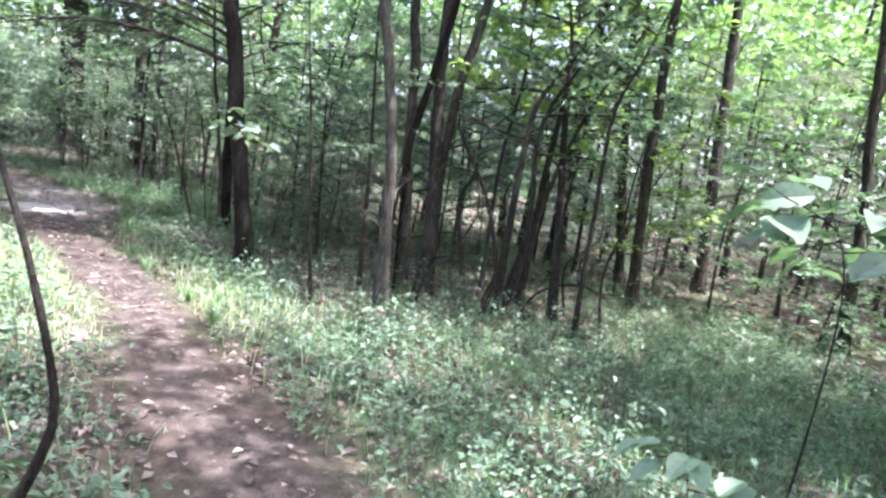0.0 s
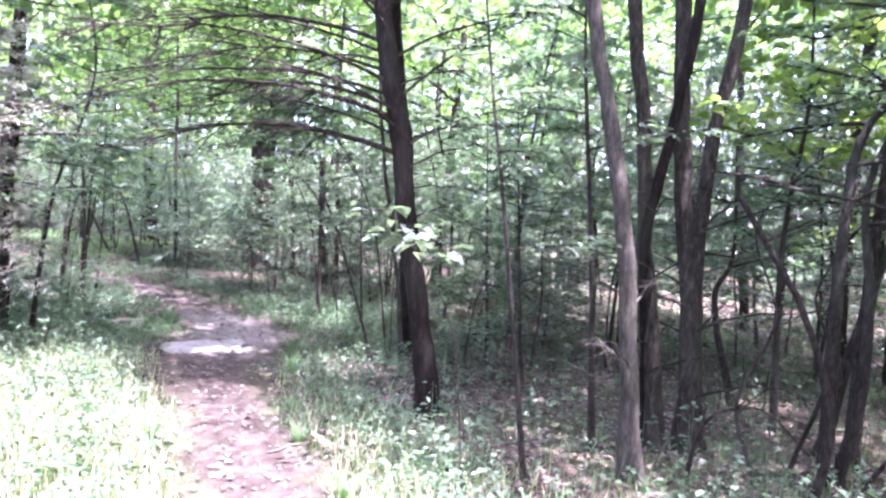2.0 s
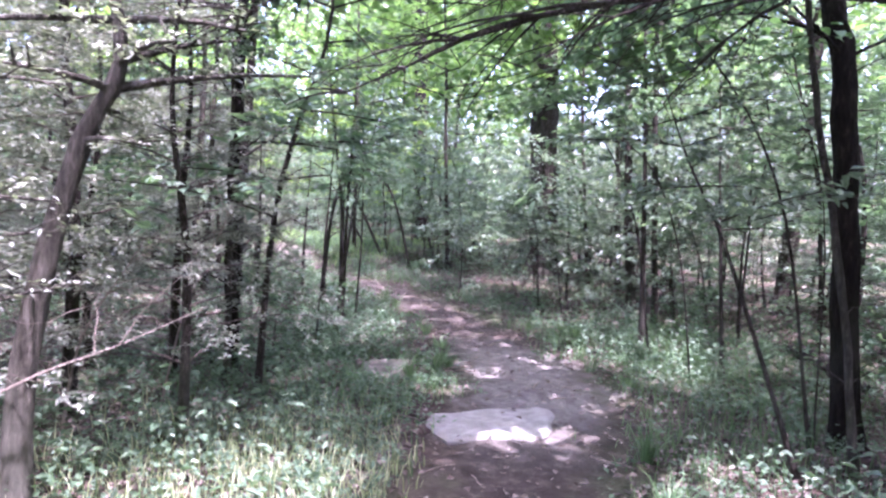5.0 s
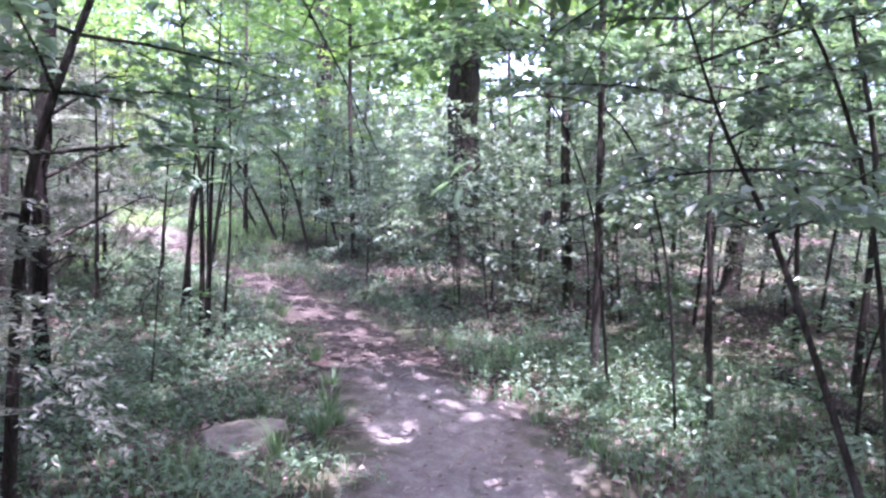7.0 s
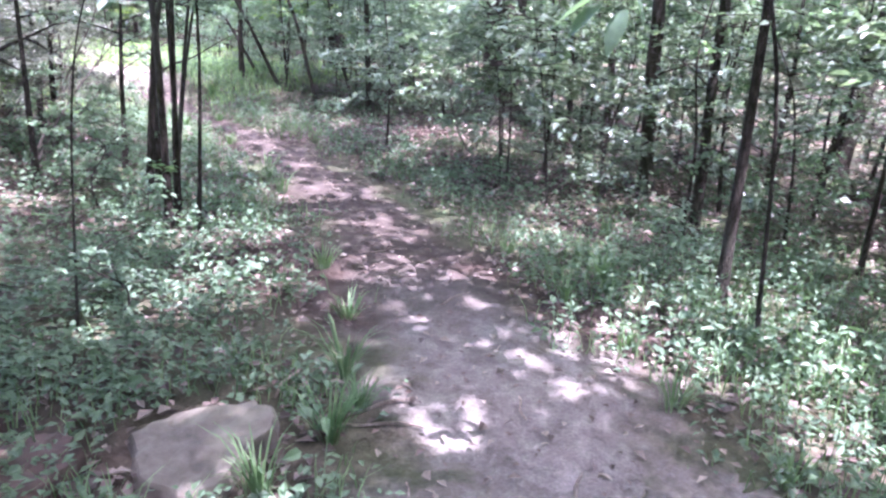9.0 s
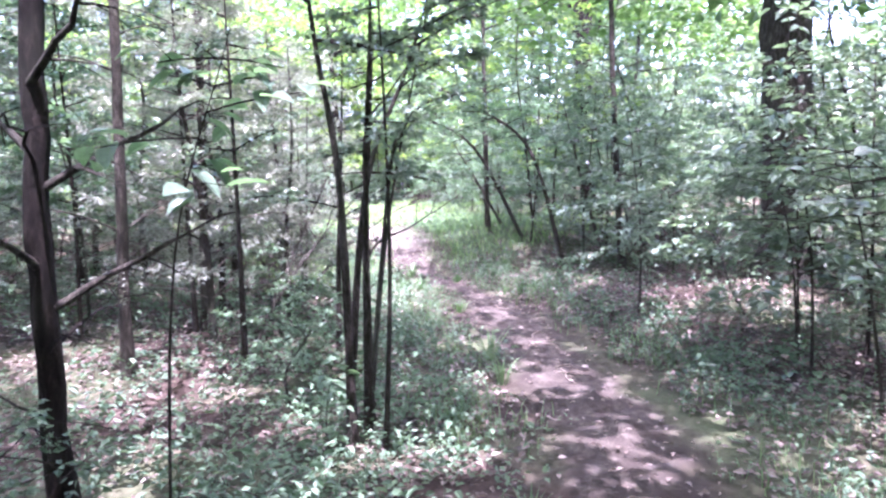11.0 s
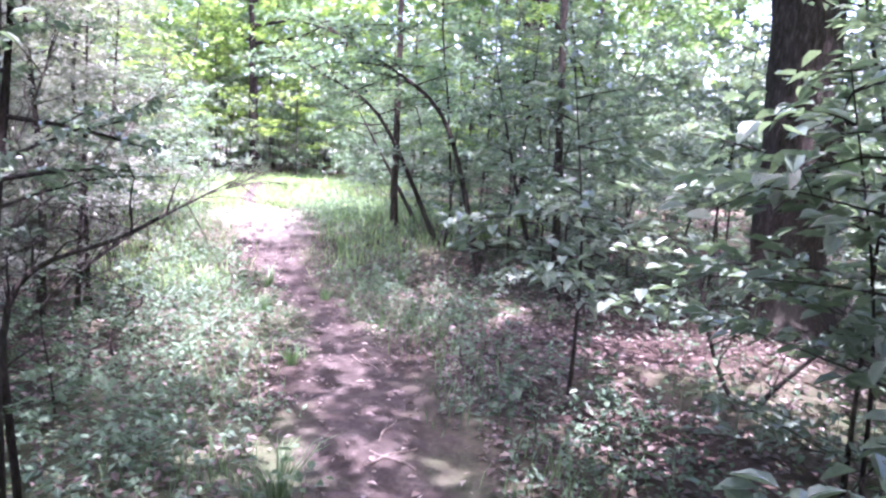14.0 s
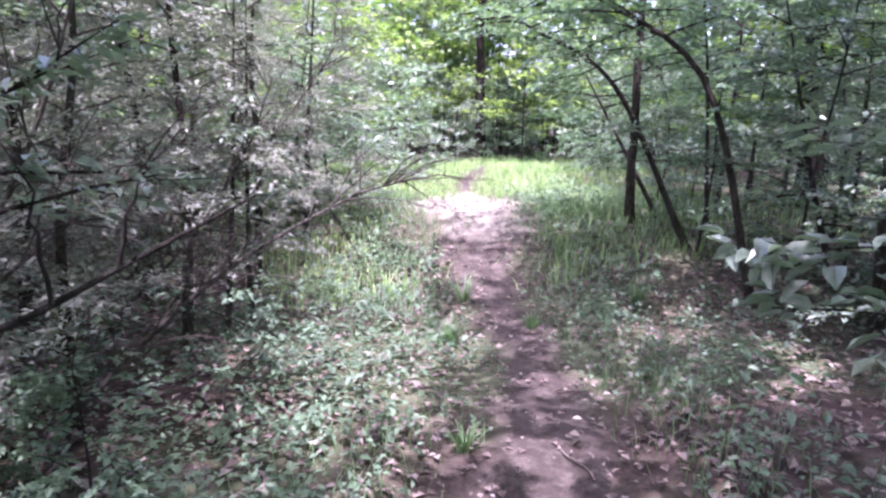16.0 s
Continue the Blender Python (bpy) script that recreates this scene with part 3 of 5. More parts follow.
# trees farther in, all round
spots = []
while len(spots) < 60:
    x, y = rng.uniform(-36, 20), rng.uniform(-14, 36)
    d, _, sd = to_path(x, y)
    if d[0] < 5.5 or any(math.hypot(x - a, y - b) < 3.0 for a, b in spots) or any(math.hypot(x - s[0][0][0], y - s[0][0][1]) < 2 for s in STAND):
        continue
    sx, sy = x - SUN.x / SUN.z * 7, y - SUN.y / SUN.z * 7
    if min(math.hypot(sx - g[0], sy - g[1]) - g[2] for g in GAPS) < 1.2:
        continue
    spots.append((x, y))
# the trees listed by hand are unseen, added to shade the start
for x, y in spots + [(-2.7, -0.9), (2.9, -1.3), (0.9, -4.2), (3.7, 1.9), (2.3, 0.2), (5.3, 2.7)]:
    lean = rng.normal(size=2) * 0.25
    top = rng.uniform(9, 15)
    canopy_tree([(x, y, 0), (x + lean[0], y + lean[1], 3.0)], rng.uniform(0.1, 0.28), top, rng.uniform(2.6, 3.8), top * 0.36, 2400 if x > 1 and y < 4 else 1400 if to_path(x, y)[0][0] < 9 else 2000, 0.3, limbs=5)


# ---- saplings and shrubs ----
def spray(o, d, l, per_m, size, wide=0.5, tilt=0.35, hang=0.1, six=True, start=0.15):
    """Leaves set alternately along twigs that start at o, run along d and are l long."""
    o, d, l = np.asarray(o, float), np.asarray(d, float), np.asarray(l, float)
    n = np.maximum(2, (l * per_m).astype(int))
    k = np.repeat(np.arange(len(o)), n)
    s = rng.uniform(start, 1.05, len(k))
    P = o[k] + d[k] * (l[k] * s)[:, None]
    P[:, 2] -= hang * l[k] * s ** 2
    P += rng.normal(size=P.shape) * size * 0.25
    a = rng.choice([-1, 1], len(k)) * rng.uniform(0.35, 1.2, len(k))
    c, sn = np.cos(a), np.sin(a)
    D = np.stack([d[k, 0] * c - d[k, 1] * sn, d[k, 0] * sn + d[k, 1] * c, rng.normal(-0.12, 0.3, len(k))], 1)
    L = size * rng.uniform(0.65, 1.3, len(k))
    wd = L * wide * rng.uniform(0.8, 1.2, len(k))
    return broad_leaves(P, D, L, wd, ups(len(k), tilt)) if six == "broad" else leaves(P, D, L, wd, ups(len(k), tilt), six)


def boughs(line, r, n_branch, spread, low, twigs=3, rise=0.25, thin=0.3):
    """Side branches and twigs of a stem: their wood, and the lines along which leaves sit."""
    wood, O, Dv, Ln = [], [], [], []
    m = len(line) - 1
    for q in range(n_branch):
        u = low + (1 - low) * (q + rng.uniform()) / n_branch
        o = line[min(m, int(u * m))]
        a = q * 2.4 + rng.normal() * 0.4
        ln = spread * (1.1 - 0.55 * (u - low) / (1 - low)) * rng.uniform(0.55, 1.2)
        d = unit(np.array([math.cos(a), math.sin(a), rise + rng.normal() * 0.18]))
        s = np.linspace(0, 1, 3 if spread > 1.35 else 4)[:, None]
        bl = o + d * ln * s - np.array([0, 0, 0.12]) * ln * s ** 2
        wood.append(tube(bl, r * thin * (1 - 0.8 * s[:, 0]) + 0.0015, 4))
        O.append(o), Dv.append(d), Ln.append(ln)
        for _ in range(twigs):
            w = rng.uniform(0.25, 0.95)
            b = rng.choice([-1, 1]) * rng.uniform(0.5, 1.0)
            td = unit(np.array([d[0] * math.cos(b) - d[1] * math.sin(b), d[0] * math.sin(b) + d[1] * math.cos(b), d[2] + rng.normal() * 0.25]))
            to = o + d * ln * w - np.array([0, 0, 0.12 * ln * w * w])
            tl = ln * rng.uniform(0.3, 0.6)
            if spread < 1.25 and (q % 2 == 0 or n_branch < 16):
                wood.append(tube(np.array([to, to + td * tl - [0, 0, 0.03 * tl]]), [r * .13 + .001, .001], 3))
            O.append(to), Dv.append(td), Ln.append(tl)
    return wood, np.array(O), np.array(Dv), np.array(Ln)


def young_tree(name, label, pts, r, leaf_mat, n_branch, spread, low, size, per_m, bark=None, twigs=3, wide=0.5, rise=0.25, six=True, place=None, group="understorey", start=0.15, tilt=0.35):
    """A thin stem through pts, with twigs and leaves from the share low of its height upwards."""
    p = np.asarray(pts, float)
    org = p[0].copy()
    if place is None:
        org[2] = float(height(org[0], org[1]))
    p = p - org
    p[0][2] = -0.06
    line = flow(p, 18)
    e = new(name)
    if place is None:
        e.matrix_world = Matrix.Translation(org)
    part("trunk", mesh_of("trunk", [tube(line, r * (1 - 0.82 * np.linspace(0, 1, 18)) * (1 + 0.4 * np.exp(-np.linspace(0, 18, 18))), 8, 0.05)], True), bark or MAT_STEM, e)
    if n_branch:
        wood, O, Dv, Ln = boughs(line, r, n_branch, spread, low, twigs, rise)
        part("twig_growth", mesh_of("twig_growth", wood, True), bark or MAT_STEM, e)["kind"] = "stuff"
        if per_m:
            part("crown", mesh_of("crown", [spray(O, Dv, Ln, per_m, size, wide, tilt, six=six, start=start)]), leaf_mat, e)
    return tagged(e, label, "shrub" if "shrub" in name else "tree" if "tree" in name else "sapling", group)


def wild(h, lean):
    g = rng.normal(size=6) * lean
    return [(0, 0, 0), (g[0] * .3, g[1] * .3, h * .33), (g[2], g[3], h * .66), (g[4] * 1.8, g[5] * 1.8, h)]


def at(x, y, turn=0.0, scale=1.0, tip=0.0, stretch=1.0):
    return Matrix.Translation((x, y, float(height(x, y)))) @ Euler((tip, 0, turn)).to_matrix().to_4x4() @ Matrix.Diagonal((scale, scale, scale * stretch, 1))


def shaded(x, y, z, room=0.7):
    sx, sy = x - SUN.x / SUN.z * z, y - SUN.y / SUN.z * z
    return min(math.hypot(sx - g[0], sy - g[1]) - g[2] for g in GAPS) > room


def proto(name, label, h, r, mat, n, spread, low, size, per_m, lean=0.15, **kw):
    return young_tree(name, label, wild(h, lean), r, mat, n, spread, low, size, per_m, place="proto", **kw)


L1, L2, L3 = "slender young tree with flat sprays of green leaves", "thin young tree with small pale green leaves", "leafy shrub of many small dull green leaves"
SAP = [proto("sapling", L1, 3.8, .022, MAT_SAPLING, 20, 1.05, .33, .085, 42),
       proto("sapling", L1, 4.6, .027, MAT_SAPLING, 22, 1.25, .31, .1, 38, rise=.1, six=False),
       proto("sapling", L2, 3.3, .018, MAT_BUSH, 19, .95, .36, .065, 62, wide=.6, six=False),
       proto("sapling", L2, 4.2, .025, MAT_BUSH, 22, 1.2, .3, .08, 46, rise=.05, six=False)]
FARSAP = [proto("sapling", L1, 5.2, .024, MAT_SAPLING, 24, 1.5, .22, .155, 21, six=False, twigs=4),
          proto("sapling", L1, 6.2, .027, MAT_SAPLING, 26, 1.7, .2, .165, 18, six=False, twigs=4),
          proto("sapling", L2, 5.6, .025, MAT_BUSH, 26, 1.5, .18, .14, 23, six=False, twigs=4),
          proto("sapling", L2, 4.6, .021, MAT_BUSH, 24, 1.4, .2, .14, 24, six=False, twigs=4)]
BUSH = [proto("shrub", L3, 2.3, .016, MAT_BUSH, 20, .95, .12, .065, 50, twigs=4, wide=.6, six=False),
        proto("shrub", L3, 2.8, .02, MAT_BUSH, 22, 1.1, .16, .08, 40, twigs=4, six=False),
        proto("shrub", "low leafy shrub of green leaves", 1.7, .013, MAT_SAPLING, 17, .75, .12, .065, 50, twigs=4, six=False)]
FARBUSH = [proto("shrub", L3, 3.2, .025, MAT_BUSH, 24, 1.4, .06, .13, 23, twigs=4, six=False),
           proto("shrub", L3, 2.6, .02, MAT_SAPLING, 22, 1.3, .06, .125, 24, twigs=4, six=False)]


FARSUN = [proto("sapling", "young tree with leaves coloured yellow-green as if backlit", 5.4, .024, MAT_SUNNY, 24, 1.6, .16, .155, 21, six=False, twigs=4)]


def cedar(h, r):
    """A young cedar: bare twiggy inside, grey-green needles at the ends of its limbs."""
    e = new("cedar")
    line = flow(wild(h, 0.12), 18)
    line[0][2] = -0.06
    part("trunk", mesh_of("trunk", [tube(line, r * (1 - 0.85 * np.linspace(0, 1, 18)), 8, 0.06)], True), MAT_STEM, e)
    wood, O, Dv, Ln = [], [], [], []
    for q in range(44):
        u = 0.1 + 0.88 * (q + rng.uniform()) / 44
        o = line[int(u * 17)]
        a = q * 2.4 + rng.normal() * 0.5
        ln = 1.35 * (1.08 - 0.75 * u) * rng.uniform(0.7, 1.2)
        d = unit(np.array([math.cos(a), math.sin(a), 0.35]))
        wood += bare_limb(o, d, ln, r * 0.2, 0.3, 2 + q % 2, np.zeros(3), 0.1, 1)
        if u > 0.16:
            for _ in range(20):
                w = rng.uniform(0.3, 1.0)
                b = rng.normal() * 0.7
                td = unit(np.array([d[0] * math.cos(b) - d[1] * math.sin(b), d[0] * math.sin(b) + d[1] * math.cos(b), rng.normal(0.05, 0.3)]))
                O.append(o + d * ln * w + np.array([0, 0, 0.1 * ln * w - 0.3 * ln * w * w])), Dv.append(td), Ln.append(rng.uniform(0.15, 0.35))
    part("inner_branchwork", mesh_of("inner_branchwork", wood, True), MAT_INNER, e, "grey dead inner limbs")["kind"] = "stuff"
    part("foliage", mesh_of("foliage", [spray(O, Dv, Ln, 60, 0.052, 0.32, 0.8, six=False)]), MAT_CEDAR, e)["kind"] = "stuff"
    return tagged(e, "young cedar with grey-green needles and dead inner twigs", "cedar", "young cedars")


CEDAR = [cedar(4.4, .05), cedar(3.6, .04), cedar(5.2, .06)]
used = set()
LOWBUSH = [proto("shrub", "low brown-green shrub in deep shade", 1.0, .01, MAT_HERB, 16, .6, .06, .05, 60, twigs=4, wide=.6, six=False),
           proto("shrub", "low brown-green shrub in deep shade", .75, .009, MAT_HERB, 14, .5, .06, .045, 60, twigs=4, wide=.6, six=False)]


def put(protos, k, m):
    """The first call moves the plant itself, later ones copy it."""
    ob = protos[k % len(protos)]
    if ob.name not in used:
        used.add(ob.name)
        ob.matrix_world = m
        return ob
    return copy_thing(ob, m)


placed = [(-1.9, 6.8), (-0.3, 7.0), (1, 7), (-3.4, 10.3), (-9.45, 9.5), (-9.3, 11), (-10.3, 17.9)]


def scatter(protos, count, ok, gap, lo, hi, zc, box):
    n = tries = 0
    while n < count and tries < 30000:
        tries += 1
        x, y = rng.uniform(box[0], box[1]), rng.uniform(box[2], box[3])
        d, _, sd = to_path(x, y)
        if not ok(x, y, d[0], sd[0]) or any((x - a) ** 2 + (y - b) ** 2 < gap * gap for a, b in placed):
            continue
        if d[0] < 9 and not shaded(x, y, zc):
            continue
        placed.append((x, y))
        put(protos, n if n < len(protos) else int(rng.integers(0, 99)), at(x, y, rng.uniform(0, 6.28), rng.uniform(lo, hi), rng.normal() * 0.06, rng.uniform(0.9, 1.15)))
        n += 1


def open_wood(x, y):
    return -3.2 < x < 7.5 and y < 10.0


def thicket(x, y):
    return (-9 < x < -2.5 and y < 7.6) or (-13 < x < -8 and y < 11.6)


for x, y, k, s in [(-6.9, 5.6, 0, .95), (-7.6, 6.9, 2, .9), (-6.6, 4.2, 1, 1.0), (-8.4, 5.2, 0, 1.1), (-8.9, 7.6, 1, 1.0), (-7.4, 2.8, 2, 1), (-6.9, 7.35, 0, .8), (-7.3, 6.2, 1, .9), (-8.2, 8.0, 2, .85), (-9.8, 6.3, 2, 1.1), (-5.4, 2.2, 0, 1), (-9.6, 3.8, 0, 1.2),
                   (-12.3, 11.1, 1, 1.0), (-13.6, 11.6, 0, .9), (-14.9, 12.2, 1, 1.1), (-12.6, 12.0, 1, .8), (-13.9, 12.5, 0, .8), (-15.4, 13.1, 2, .75), (-17, 13.8, 1, .9), (-15.6, 11.2, 2, .9), (-17.2, 12.6, 0, 1), (-14.2, 9.4, 0, 1.1),
                   (-16.8, 10.6, 1, 1.2), (-19.5, 13.2, 2, 1.1), (-3.8, 1.0, 1, 1), (4.5, 13.8, 0, 1.1), (3.6, 15.4, 2, 1.2), (6.2, 13.2, 1, 1.3), (7.6, 11.4, 2, 1.1), (1.6, 14.6, 0, 1.2), (0.2, 13.3, 1, 1.1), (-1.3, 13.0, 2, .9), (5.8, 16.4, 2, 1.3), (8.8, 13.6, 0, 1.3), (-0.6, 15.8, 0, 1.2), (2.9, 17.4, 2, 1.3), (-6, 16.2, 1, 1)]:
    placed.append((x, y))
    put(CEDAR, k, at(x, y, rng.uniform(0, 6.28), s))
for x, y, k, s in [(-8.2, 15.1, 1, .9), (-7.4, 14.7, 0, .9), (-9.0, 17.6, 1, 1), (-11.6, 17.3, 0, 1), (-12.2, 17.0, 1, .9), (-10.6, 18.4, 2, 1.1), (-12.8, 18.6, 1, 1.1), (-6.6, 15.6, 1, 1), (-11.6, 18.2, 0, 1.1), (-14.4, 19, 1, 1.2), (-9.0, 18.6, 1, 1.1), (-7.8, 17, 0, 1.1)]:
    placed.append((x, y))
    put(BUSH, k, at(x, y, rng.uniform(0, 6.28), s))
for x, y, k, s in [(-8.1, 9.0, 0, .8), (-8.0, 8.3, 1, 1), (-8.8, 9.3, 1, 1), (-9.0, 8.5, 0, 1), (-10.9, 11.4, 1, 1), (-11.6, 12.2, 0, .9), (-12.4, 12.7, 1, .9), (-12.1, 11.7, 0, 1.1), (-13.2, 13.0, 1, .8), (-10.2, 11.0, 1, 1), (-8.2, 9.9, 1, .8)]:
    placed.append((x, y))
    put(LOWBUSH, k, at(x, y, rng.uniform(0, 6.28), s))
for x, y, k in [(-7.9, 16.2, 0)]:
    placed.append((x, y))
    put(SAP, k, at(x, y, rng.uniform(0, 6.28), 1.0))
for x, y, k, s in [(-17.8, 13.9, 0, .8), (-19.4, 14.5, 1, .9), (-21.4, 15.4, 0, 1), (-23.6, 16.6, 1, 1.1), (-26, 17.8, 0, 1.1), (-17.6, 19.2, 1, .8), (-19.6, 20.0, 0, .9), (-22, 21.2, 1, 1.1), (-24.6, 22.6, 0, 1.1), (-27, 22.6, 1, 1.2),
                   (-27.6, 19.8, 0, 1.0), (-28.6, 21.9, 1, 1.1), (-28.2, 18.2, 0, 1.1)]:
    placed.append((x, y))
    put(FARBUSH, k, at(x, y, rng.uniform(0, 6.28), s))
for x, y, s in [(-27, 21.6, 1.1), (-29.8, 19.4, 1.2), (-30.5, 22.4, 1.3), (-26.4, 16.2, 1.1), (-23, 14.8, 1.0), (-25.2, 24, 1.2), (-31.5, 20.8, 1.4), (-21, 13.2, 1.0), (-19.2, 11.6, 1.0), (-22.8, 23, 1.1), (-32, 25, 1.4), (-16.4, 20.4, .9), (2.6, 9.9, .75)]:
    placed.append((x, y))
    put(FARSUN, 0, at(x, y, rng.uniform(0, 6.28), s))
scatter(FARBUSH, 44, lambda x, y, d, s: 5.5 < d < 12 and not thicket(x, y) and not (open_wood(x, y) and y < 9), 1.1, .55, .85, 1.2, (-24, 9, 6, 25))
scatter(SAP, 70, lambda x, y, d, s: 1.9 < d < 8 and not open_wood(x, y) and not thicket(x, y), 0.8, 0.8, 1.15, 2.6, (-20, 3, 6, 21))
scatter(BUSH, 34, lambda x, y, d, s: 2.3 < d < 7 and not open_wood(x, y) and not thicket(x, y) and y > 9, 0.8, 0.6, 1.1, 1.3, (-20, 3, 6, 21))
scatter(FARSAP, 46, lambda x, y, d, s: 4.5 < d < 10 and not open_wood(x, y) and not thicket(x, y), 1.3, 0.7, 1.0, 3, (-30, 12, 6, 28))
scatter(FARSAP, 26, lambda x, y, d, s: 5 < d, 1.3, 0.9, 1.4, 4, (-38, -28.5, 12, 30))
scatter(FARBUSH, 20, lambda x, y, d, s: 5 < d, 1.2, 0.9, 1.4, 4, (-38, -28.5, 12, 30))
scatter(FARSAP, 88, lambda x, y, d, s: 8 < d < 24, 1.7, 0.95, 1.5, 4, (-42, 24, -18, 40))
scatter(FARBUSH, 64, lambda x, y, d, s: 8 < d < 24, 1.4, 0.9, 1.7, 2, (-42, 24, -18, 40))


def far_woods(count):
    """The wall of leaves that closes the view all round."""
    a = rng.uniform(0, 6.2832, count)
    rad = 33 + rng.uniform(0, 7, count)
    z = 16 * rng.uniform(0, 1, count) ** 0.95
    k = wave(a * 30, z, 0.12, 71) + 0.4 * wave(a * 30, z, 0.5, 72) > -1.0 - 0.5 * (z < 4)
    a, rad, z = a[k], rad[k], z[k]
    P = np.stack([-8 + rad * np.cos(a), 10 + rad * np.sin(a), z + 0.1], 1)
    n = len(P)
    L = rng.uniform(0.35, 0.8, n)
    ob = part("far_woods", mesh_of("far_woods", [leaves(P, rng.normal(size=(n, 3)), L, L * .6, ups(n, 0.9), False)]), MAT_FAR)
    tagged(ob, "dense foliage of the distant wood, green paled to carry the haze", "woods", kind="stuff")


far_woods(150000)

